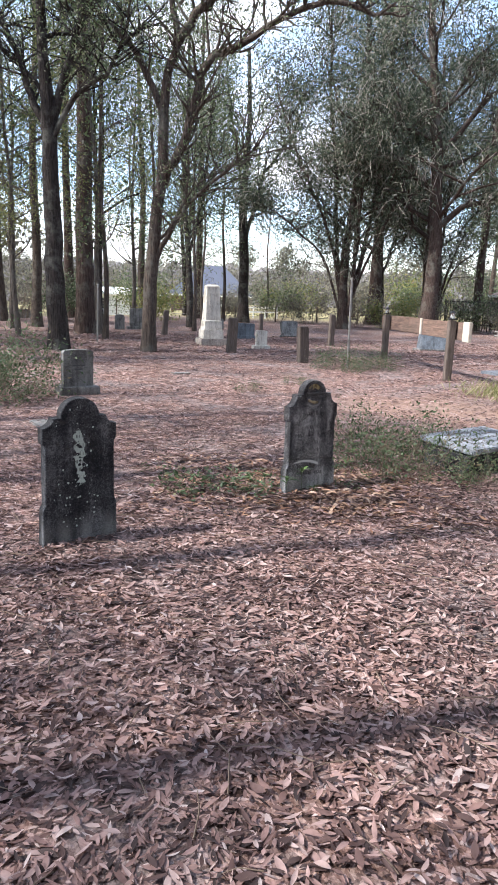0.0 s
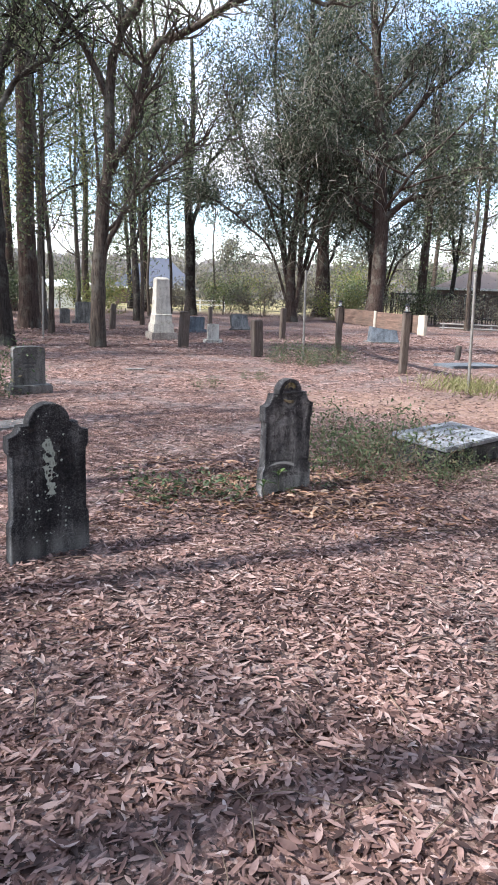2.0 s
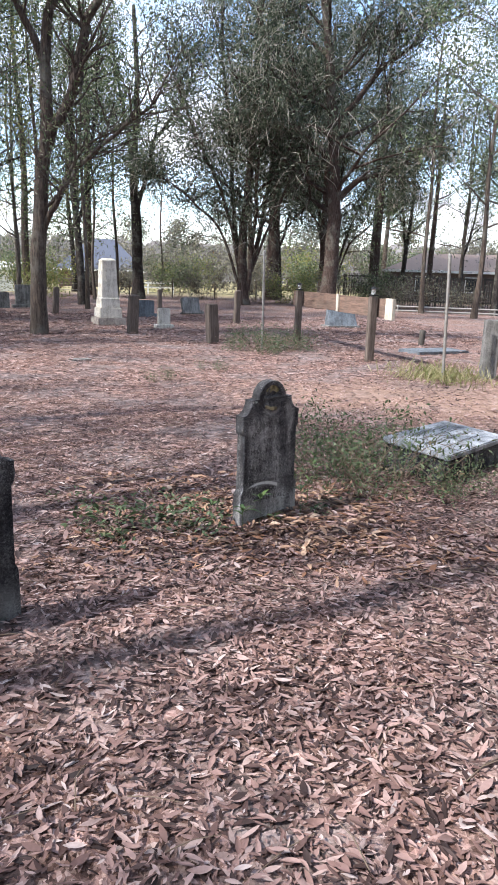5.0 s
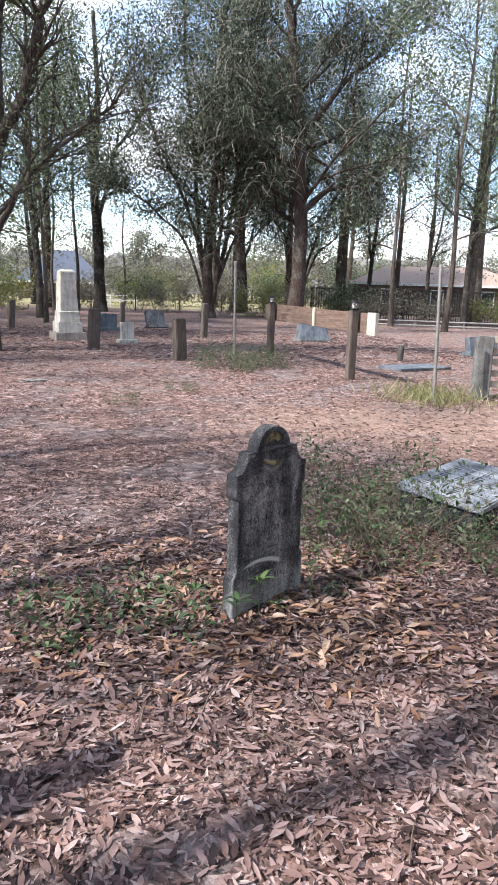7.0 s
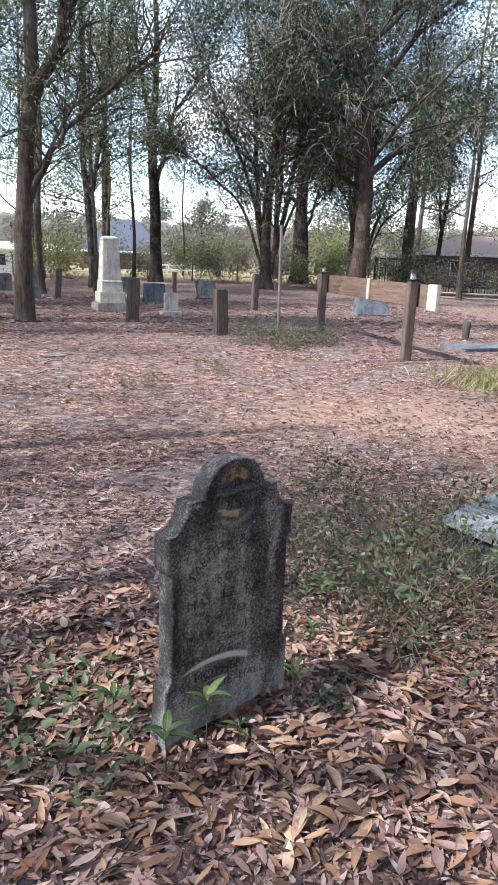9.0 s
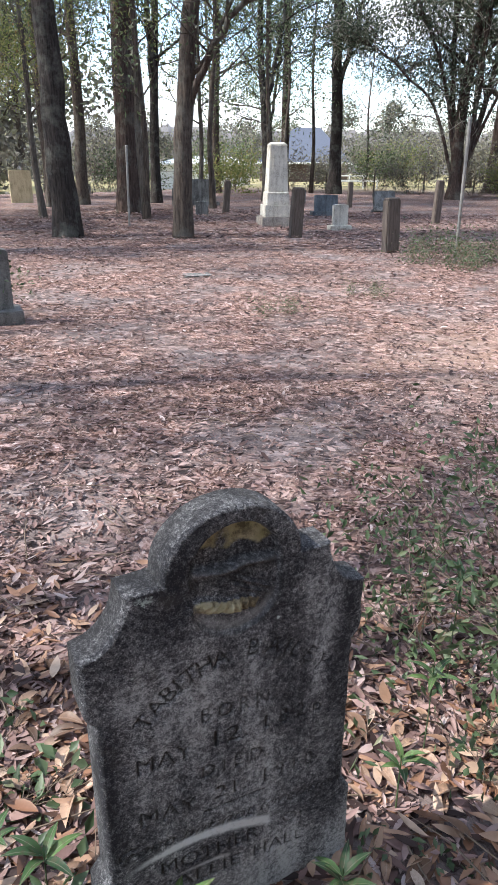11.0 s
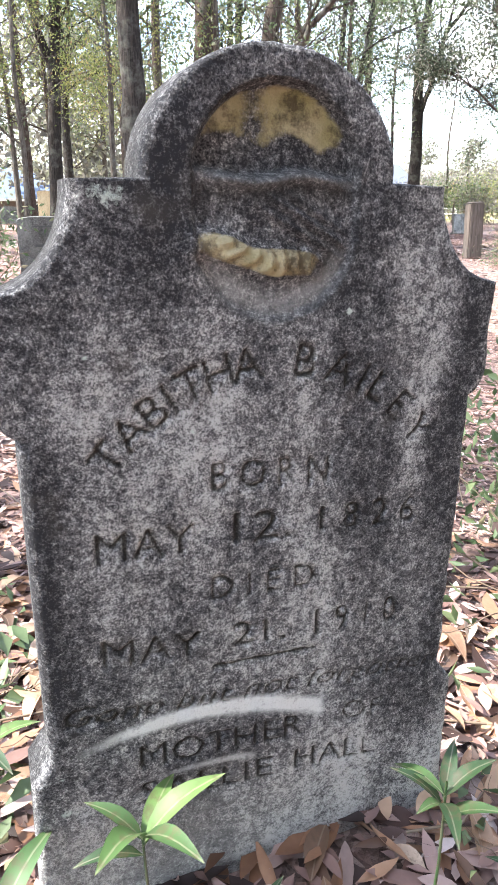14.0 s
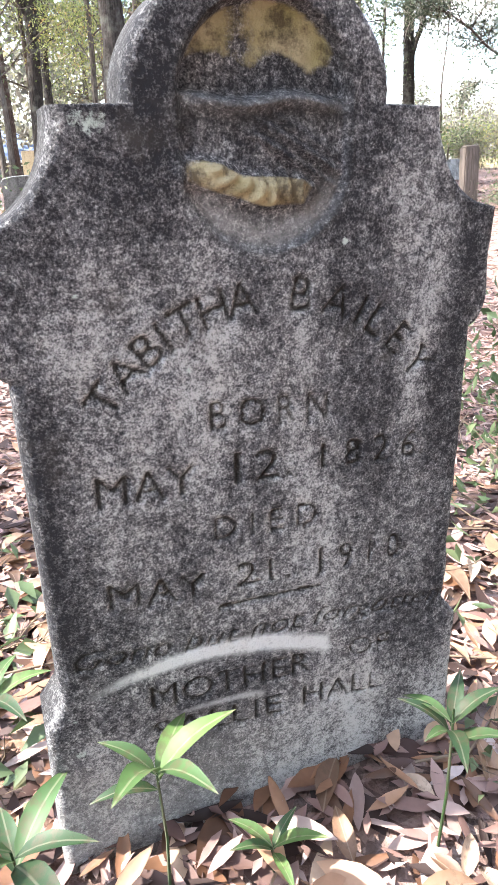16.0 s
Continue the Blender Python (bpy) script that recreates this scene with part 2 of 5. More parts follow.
def ground_material():
    n = Nodes("forest_floor", 0.95, 0.1)
    cell = n.cells(34, (1.0, 1.6, 1.0))
    sep = n.nt.nodes.new("ShaderNodeSeparateColor")
    n.link(cell, sep.inputs[0])
    cell2 = n.cells(55, (1.7, 1.0, 1.0))
    sep2 = n.nt.nodes.new("ShaderNodeSeparateColor")
    n.link(cell2, sep2.inputs[0])
    a = n.ramp(sep.outputs[0], *LITTER)
    b = n.ramp(sep2.outputs[1], (0.0, (0.025, 0.014, 0.011)), (0.6, (0.195, 0.113, 0.09)), (1.0, (0.41, 0.29, 0.245)))
    c = n.mix(n.ramp(n.noise(8, 3), (0.4, 0.0), (0.6, 1.0)), a, b)
    soil = n.mix(n.noise(60, 5, 0.7), (0.085, 0.07, 0.068), (0.30, 0.255, 0.25))
    c = n.mix(n.ramp(n.noise(0.9, 5, 0.65), (0.46, 0.0), (0.62, 0.8)), c, soil)
    c = n.mix(n.ramp(n.noise(0.25, 3), (0.4, 0.0), (0.7, 0.22)), c, (0.27, 0.18, 0.14))
    coarse = n.nt.nodes.new("ShaderNodeSeparateColor")
    n.link(n.cells(11, (1.0, 1.3, 1.0)), coarse.inputs[0])
    c = n.mix(0.8, c, n.ramp(coarse.outputs[2], (0.0, 0.45), (0.55, 0.8), (0.85, 1.1), (1.0, 1.55)), "MULTIPLY")
    # sandy orange soil in the open by the pole
    away = n.nt.nodes.new("ShaderNodeVectorMath")
    away.operation = "DISTANCE"
    n.link(n.stretched((1.0, 1.4, 1.0)), away.inputs[0])
    away.inputs[1].default_value = (3.6, 15.2, 0.0)
    sandy = n.math("SUBTRACT", n.math("ADD", n.noise(0.8, 5, 0.7), 0.55), n.math("MULTIPLY", away.outputs["Value"], 0.24))
    c = n.mix(n.ramp(sandy, (0.25, 0.0), (0.85, 0.6)), c, n.mix(n.noise(50, 5, 0.7), (0.22, 0.14, 0.10), (0.46, 0.32, 0.25)))
    far = n.nt.nodes.new("ShaderNodeSeparateXYZ")
    n.link(n.pos, far.inputs[0])
    field = n.mix(n.noise(0.2, 4), (0.20, 0.19, 0.09), (0.34, 0.28, 0.16))
    c = n.mix(n.ramp(n.math("MULTIPLY", far.outputs[1], 0.01), (0.50, 0.0), (0.62, 1.0)), c, field)
    n.bump(n.math("ADD", sep.outputs[0], n.noise(60, 3)), 0.5, 0.02)
    return n.done(c)


M_GROUND = ground_material()


def timber(name, light, dark, scale=9, along=(4.0, 4.0, 0.4)):
    n = Nodes(name, 0.85, 0.2)
    g = n.noise(scale, 6, 0.7, along, 0.4)
    c = n.mix(n.ramp(n.noise(2.5, 4), (0.45, 0.0), (0.7, 0.5)), n.ramp(g, (0.3, dark), (0.7, light)), (0.09, 0.075, 0.06))
    n.bump(g, 0.5, 0.01)
    return n.done(c)


M_POST = timber("weathered_timber", (0.17, 0.135, 0.115), (0.05, 0.04, 0.034))
M_BOARD = timber("brown_board", (0.24, 0.155, 0.12), (0.085, 0.056, 0.044), 7, (0.4, 4.0, 4.0))
M_PALEWOOD = timber("pale_board", (0.6, 0.54, 0.46), (0.38, 0.33, 0.27))
M_DARKWOOD = timber("dark_fence", (0.10, 0.09, 0.08), (0.035, 0.032, 0.03))


def metal(name, colour, rough=0.45, metallic=0.8):
    n = Nodes(name, rough)
    n.b.inputs["Metallic"].default_value = metallic
    return n.done(n.mix(n.ramp(n.noise(14, 5), (0.45, 0.0), (0.7, 0.6)), colour, tuple(v * 0.5 for v in colour)))


M_PIPE = metal("galvanised_pipe", (0.27, 0.255, 0.235), 0.55, 0.4)
M_BLACK = metal("black_metal", (0.03, 0.03, 0.03), 0.4, 0.4)
M_WHITEPAINT = metal("white_paint", (0.78, 0.78, 0.76), 0.5, 0.0)
M_ROOF_BLUE = metal("blue_roof", (0.11, 0.15, 0.25), 0.7, 0.0)
M_ROOF_GREY = metal("grey_roof", (0.08, 0.09, 0.12), 0.7, 0.0)
M_ROOF_TAN = metal("tan_roof", (0.36, 0.265, 0.215), 0.8, 0.0)
M_BRICK = metal("brown_wall", (0.14, 0.10, 0.085), 0.9, 0.0)
M_TANWALL = metal("tan_wall", (0.42, 0.34, 0.24), 0.9, 0.0)
glass = Nodes("glass", 0.05, 0.5)
glass.b.inputs["Transmission Weight"].default_value = 0.8
M_GLASS = glass.done((0.75, 0.78, 0.78))
M_DARKGLASS = Nodes("window_pane", 0.08, 0.6).done((0.03, 0.035, 0.04))


# ---- building helpers ----
def hollow(x, y):
    """Trodden place before the headstone."""
    return 0.05 * math.exp(-((x - 0.92) ** 2 + (y - 5.1) ** 2) / 0.25)


def ground_z(x, y):
    """Height of the ground: level round the graves, falling off far to the west."""
    d = math.hypot(x, y)
    k = min(1.0, max(0.0, (d - 35) / 45)) * min(1.0, max(0.0, (-x - 8) / 15))
    return -1.1 * k * k * (3 - 2 * k)


def np_mesh(name, verts, faces, mat, smooth=False):
    """A mesh from arrays; every face has the same number of corners."""
    verts = np.asarray(verts, np.float32).reshape(-1, 3)
    faces = np.asarray(faces, np.int32)
    me = bpy.data.meshes.new(name)
    me.vertices.add(len(verts))
    me.vertices.foreach_set("co", verts.ravel())
    k = faces.shape[1]
    me.loops.add(faces.size)
    me.loops.foreach_set("vertex_index", faces.ravel())
    me.polygons.add(len(faces))
    me.polygons.foreach_set("loop_start", np.arange(0, faces.size, k, dtype=np.int32))
    me.polygons.foreach_set("loop_total", np.full(len(faces), k, np.int32))
    me.update(calc_edges=True)
    me.validate()
    for p in (mat if isinstance(mat, (list, tuple)) else [mat]):
        me.materials.append(p)
    if smooth:
        me.polygons.foreach_set("use_smooth", np.ones(len(me.polygons), bool))
    return me


def thing(name, m, label, category, group="", kind=""):
    """An Empty at the base of a thing."""
    ob = new(name)
    ob.empty_display_size = 0.1
    ob.matrix_basis = m
    return tagged(ob, label, category, group, kind)


def child(name, me, parent, label="", m=None, kind=""):
    ob = new(name, me)
    ob.parent = parent
    tagged(ob, kind=kind)
    if m is not None:
        ob.matrix_basis = m
    return tagged(ob, label)


def part(name, bm, mat, parent, label="", smooth=False, m=None):
    """Links a bmesh as one mesh under a thing or a part."""
    me = bpy.data.meshes.new(name)
    bmesh.ops.recalc_face_normals(bm, faces=bm.faces)
    bm.to_mesh(me)
    bm.free()
    me.materials.append(mat)
    if smooth:
        me.polygons.foreach_set("use_smooth", np.ones(len(me.polygons), bool))
    return child(name, me, parent, label, m) if parent else new(name, me)


def box(w, d, h, at=(0, 0, 0), bevel=0.01, taper=1.0, worn=0.0, cuts=0, seed=0):
    """A bevelled box standing on at, tapering to its top."""
    bm = bmesh.new()
    bmesh.ops.create_cube(bm, size=1)
    for v in bm.verts:
        k = taper if v.co.z > 0 else 1
        v.co = Vector((v.co.x * w * k, v.co.y * d * k, (v.co.z + 0.5) * h))
    if cuts:
        bmesh.ops.subdivide_edges(bm, edges=bm.edges[:], cuts=cuts, use_grid_fill=True)
    if bevel:
        sharp = [e for e in bm.edges if len(e.link_faces) == 2 and e.calc_face_angle(0) > 0.6]
        bmesh.ops.bevel(bm, geom=sharp, offset=bevel, segments=2, affect="EDGES")
    if worn:
        for v in bm.verts:
            v.co += noise.noise_vector(v.co * 6 + Vector((seed, 0, 0))) * worn
    bmesh.ops.translate(bm, verts=bm.verts, vec=at)
    return bm


def post_round(r, h, sides=14, top=0.92, wobble=0.0, seed=0):
    """A round post with a chamfered head."""
    bm = bmesh.new()
    rings = [(0, 1.0), (0.35, 0.98), (0.7, 0.96), (0.97, top), (1.0, top * 0.86)]
    prev = None
    for k, s in rings:
        ring = []
        for i in range(sides):
            a = 2 * math.pi * i / sides
            q = s * r * (1 + wobble * noise.noise((math.cos(a) * 2, math.sin(a) * 2, k * 3 + seed)))
            ring.append(bm.verts.new((q * math.cos(a), q * math.sin(a), k * h)))
        if prev:
            for i in range(sides):
                bm.faces.new((prev[i], prev[(i + 1) % sides], ring[(i + 1) % sides], ring[i]))
        prev = ring
    bm.faces.new(prev)
    return bm


def tubes(lines, sides=6):
    """Tapered tubes along polylines [(points, radii)], as arrays of vertices and quads."""
    vs, fs, base = [], [], 0
    ang = np.linspace(0, 2 * np.pi, sides, endpoint=False)
    for pts, rad in lines:
        p = np.asarray(pts, float)
        n = len(p)
        d = np.gradient(p, axis=0)
        d /= np.linalg.norm(d, axis=1, keepdims=True) + 1e-9
        ref = np.where(np.abs(d[:, 2:3]) > 0.9, np.array([[1.0, 0, 0]]), np.array([[0, 0, 1.0]]))
        a = np.cross(d, ref)
        a /= np.linalg.norm(a, axis=1, keepdims=True) + 1e-9
        for i in range(1, n):
            if np.dot(a[i], a[i - 1]) < 0:
                a[i] = -a[i]
        b = np.cross(d, a)
        ring = p[:, None, :] + np.asarray(rad)[:, None, None] * (a[:, None, :] * np.cos(ang)[None, :, None] + b[:, None, :] * np.sin(ang)[None, :, None])
        vs.append(ring.reshape(-1, 3))
        i, j = np.meshgrid(np.arange(n - 1), np.arange(sides), indexing="ij")
        j2 = (j + 1) % sides
        fs.append(np.stack([base + i * sides + j, base + i * sides + j2, base + (i + 1) * sides + j2, base + (i + 1) * sides + j], -1).reshape(-1, 4))
        base += n * sides
    return np.concatenate(vs), np.concatenate(fs)


def spread_leaves(rng, centres, length, width, droop=0.0, flat=0.0, fold=0.25):
    """One kite-shaped folded leaf at each centre: arrays of vertices and triangles."""
    n = len(centres)
    d = rng.normal(size=(n, 3))
    d[:, 2] = d[:, 2] * (1 - flat) - droop
    d /= np.linalg.norm(d, axis=1, keepdims=True)
    s = np.cross(d, rng.normal(size=(n, 3)) * (1 - flat) + np.array([0, 0, 1.0]) * flat * 3)
    s /= np.linalg.norm(s, axis=1, keepdims=True) + 1e-9
    up = np.cross(s, d)
    L = (length * rng.uniform(0.6, 1.3, n))[:, None]
    W = (width * rng.uniform(0.7, 1.25, n))[:, None]
    mid = centres + d * L * 0.45
    v = np.stack([centres, mid + s * W * 0.5 + up * W * fold, centres + d * L, mid - s * W * 0.5 + up * W * fold], 1)
    k = np.arange(n)[:, None] * 4
    f = np.concatenate([k + np.array([[0, 1, 2]]), k + np.array([[0, 2, 3]])])
    return v.reshape(-1, 3), f


def smooth_line(pts, k=4, rng=None, wobble=0.0):
    """More points along a polyline, rounded."""
    p = [np.asarray(q, float) for q in pts]
    out = []
    for i in range(len(p) - 1):
        a, b, c, d = p[max(i - 1, 0)], p[i], p[i + 1], p[min(i + 2, len(p) - 1)]
        for t in np.linspace(0, 1, k, endpoint=False):
            out.append(0.5 * (2 * b + (c - a) * t + (2 * a - 5 * b + 4 * c - d) * t * t + (3 * b - a - 3 * c + d) * t ** 3))
    out.append(p[-1])
    out = np.array(out)
    if rng is not None and wobble:
        out[1:] += rng.normal(size=(len(out) - 1, 3)) * wobble
    return out


# ---- trees ----
def twigs(rng, start, direction, length, radius, depth, lines, tips, bend=0.25, lift=0.1, kids=3, keep=1.0):
    """A limb that splits into thinner ones; the ends are kept for the leaves."""
    n = 5
    p, d = np.array(start, float), np.array(direction, float)
    d /= np.linalg.norm(d)
    pts = [p.copy()]
    for i in range(n):
        d = d + rng.normal(size=3) * bend * 0.5 + np.array([0, 0, lift * 0.3])
        d /= np.linalg.norm(d)
        p = p + d * length / n
        pts.append(p.copy())
    pts = np.array(pts)
    lines.append((pts, np.linspace(radius, radius * 0.45, n + 1)))
    if depth == 0:
        tips.append(pts[2:])
        return
    for k in range(kids):
        i = rng.integers(2, n + 1)
        side = rng.normal(size=3)
        side[2] = side[2] * 0.5 + lift
        q = pts[i] - pts[i - 1]
        q = q / np.linalg.norm(q) * 0.8 + side / np.linalg.norm(side) * 0.75
        twigs(rng, pts[i], q, length * rng.uniform(0.5, 0.75), radius * 0.5, depth - 1, lines, tips, bend, lift, kids, keep)
    if depth == 1:
        tips.append(pts[3:])


def tree_meshes(seed, trunk, limbs, girth, crown, leaf_mat, bark_mat, leaves=9000, leaf=(0.16, 0.07), spread=0.45, depth=2, kids=3, auto=8, auto_from=0.35, auto_len=3.5,
                lift=0.1, bend=0.25, droop=0.0, flare=1.5, out_flat=0.35, hang=0, lowest=1.2):
    """Meshes of trunk, branches and crown. trunk and limbs: polylines from the foot, in metres; crown: whether leaves are built."""
    rng = np.random.default_rng(seed)
    main = smooth_line(trunk, 4, rng, girth * 0.06)
    t = np.linspace(0, 1, len(main))
    rad = girth * (1 - 0.72 * t) * (1 + (flare - 1) * np.exp(-main[:, 2] / 0.35))
    main[0, 2] -= 0.25
    lines, tips, limb_mes = [], [], []
    for pts, r in limbs:
        at = len(lines)
        q = smooth_line(pts, 4, rng, r * 0.25)
        lines.append((q, np.linspace(r, r * 0.35, len(q))))
        for i in range(3, len(q)):
            for _ in range(2 if i > 6 else 1):
                dirn = rng.normal(size=3)
                dirn[2] = abs(dirn[2]) * 0.5 + lift
                twigs(rng, q[i], dirn + (q[i] - q[i - 1]) * 1.5, auto_len * rng.uniform(0.3, 0.6), r * 0.3, max(depth - 1, 0), lines, tips, bend, lift, kids)
        v, f = tubes(lines[at:], 5)
        limb_mes.append(np_mesh("limb", v, f, bark_mat, True))
        del lines[at:]
    for k in range(auto):
        h = auto_from + (1 - auto_from) * (k + rng.uniform(0, 1)) / max(auto, 1)
        i = int(h * (len(main) - 1))
        a = rng.uniform(0, 2 * np.pi)
        dirn = np.array([np.cos(a), np.sin(a), out_flat + 0.5 * h])
        twigs(rng, main[i], dirn, auto_len * rng.uniform(0.7, 1.2) * (1.15 - 0.5 * h), max(rad[i] * 0.42, 0.02), depth, lines, tips, bend, lift, kids)
    v, f = tubes([(main, rad)], 12)
    trunk_me = np_mesh("trunk", v, f, bark_mat, True)
    v, f = tubes(lines, 4)
    branch_me = np_mesh("branchwork", v, f, bark_mat, True)
    crown_me = None
    if crown and tips:
        pts = np.concatenate(tips)
        idx = rng.integers(0, len(pts), leaves)
        c = pts[idx] + rng.normal(size=(leaves, 3)) * spread * np.array([1, 1, 0.7])
        c[:, 2] = np.maximum(c[:, 2], lowest)
        v, f = spread_leaves(rng, c, leaf[0], leaf[1], droop)
        crown_me = np_mesh("crown", v, f, leaf_mat)
    if hang and tips:
        hung = []
        for _ in range(hang):
            q = pts[rng.integers(0, len(pts))] + rng.normal(size=3) * 0.4
            if q[2] < 3.0:
                continue
            d = rng.normal(size=3) * np.array([0.6, 0.6, 0.3]) - np.array([0, 0, 0.5])
            L = rng.uniform(0.5, 1.6)
            hung.append((np.array([q, q + d * L * 0.5 + rng.normal(size=3) * 0.08, q + d * L + np.array([0, 0, -0.25 * L])]), np.array([0.016, 0.012, 0.006])))
        v, f = tubes(hung, 3)
        limb_mes.append(np_mesh("hanging_twigs", v, f, M_PALETWIG))
    return trunk_me, branch_me, crown_me, limb_mes


def plant_tree(name, meshes, x, y, label, group="", turn=0.0, size=1.0, category="tree"):
    t = thing(name, pose(x, y, ground_z(x, y), 0, 0, turn) @ Matrix.Scale(size, 4), label, category, group)
    for nm, me in zip(("trunk", "branchwork", "crown"), meshes):
        if me:
            child(nm, me, t, kind="stuff" if nm != "trunk" else "")
    for me in meshes[3]:
        child("limb" if me.name.startswith("limb") else "twigwork", me, t, kind="" if me.name.startswith("limb") else "stuff")
    return t


# ---- ground ----
def build_ground():
    """One sheet to the horizon, finer near the graves."""
    def axis(lo, hi):
        out = np.concatenate([lo - np.geomspace(1, 900, 22)[::-1] + 0.6, np.arange(lo, hi, 0.4), hi + np.geomspace(1, 900, 22) - 0.6])
        return np.sort(out)
    xs, ys = axis(-12, 12), axis(-4, 26)
    v = []
    for y in ys:
        for x in xs:
            lump = 0.03 * noise.noise((x * 0.6, y * 0.6, 0)) + 0.012 * noise.noise((x * 2.3, y * 2.3, 4))
            v.append((x, y, ground_z(x, y) + lump - hollow(x, y) - 0.012))
    nx = len(xs)
    i, j = np.meshgrid(np.arange(len(ys) - 1), np.arange(nx - 1), indexing="ij")
    f = np.stack([i * nx + j, i * nx + j + 1, (i + 1) * nx + j + 1, (i + 1) * nx + j], -1).reshape(-1, 4)
    g = new("ground", np_mesh("ground", v, f, M_GROUND, True))
    return tagged(g, "forest floor covered with brown fallen leaves and bare soil", "ground", kind="structure")


ground = build_ground()


def lump_at(x, y):
    return 0.03 * noise.noise((x * 0.6, y * 0.6, 0)) + 0.012 * noise.noise((x * 2.3, y * 2.3, 4)) - hollow(x, y) - 0.012


# ---- headstones with a round head, shoulders and ears ----
def glyphs(text, height, place, angle=0.0, slant=0.0, align="CENTER"):
    """Triangles of a line of writing on the stone's face, in (u, v)."""
    cu = bpy.data.curves.new("line", "FONT")
    cu.body, cu.size, cu.align_x, cu.shear = text, height / 0.72, align, slant
    cu.resolution_u = 3
    cu.offset = -0.0004
    ob = bpy.data.objects.new("line", cu)
    me = bpy.data.meshes.new_from_object(ob)
    me.calc_loop_triangles()
    co = np.array([v.co[:2] for v in me.vertices], float).reshape(-1, 2)
    tri = np.array([t.vertices[:] for t in me.loop_triangles], int).reshape(-1, 3)
    bpy.data.objects.remove(ob)
    bpy.data.curves.remove(cu)
    bpy.data.meshes.remove(me)
    ca, sa = math.cos(angle), math.sin(angle)
    co = co @ np.array([[ca, sa], [-sa, ca]]) + np.array(place)
    return co[tri]


def stone_profile(v, p):
    """Half width of the stone at height v."""
    w0, w1, ear, shoulder, arch = p["foot"], p["waist"], p["ear"], p["shoulder"], p["arch"]
    hs, ht = p["h_shoulder"], p["h_top"]
    if v < p["h_foot"]:
        return w0 - 0.006 * v / p["h_foot"]
    if v < p["h_foot"] + 0.03:
        return w0 - 0.006 + (w1 - w0 + 0.006) * (v - p["h_foot"]) / 0.03
    if v < p["h_ear"] - 0.035:
        return w1 - 0.004 * (v - p["h_foot"])
    if v < p["h_ear"]:
        k = (v - p["h_ear"] + 0.035) / 0.035
        return w1 + (ear - w1) * math.sqrt(max(0.0, 1 - (1 - k) ** 2))
    if v < p["h_eartop"]:
        return ear
    if v < hs:
        k = (v - p["h_eartop"]) / (hs - p["h_eartop"])
        return shoulder + (ear - shoulder) * (1 - math.sqrt(max(0.0, 1 - (1 - k) ** 2)))
    k = (v - hs) / (ht - hs)
    return max(0.004, arch * math.sqrt(max(0.0, 1 - k ** 2.1)))


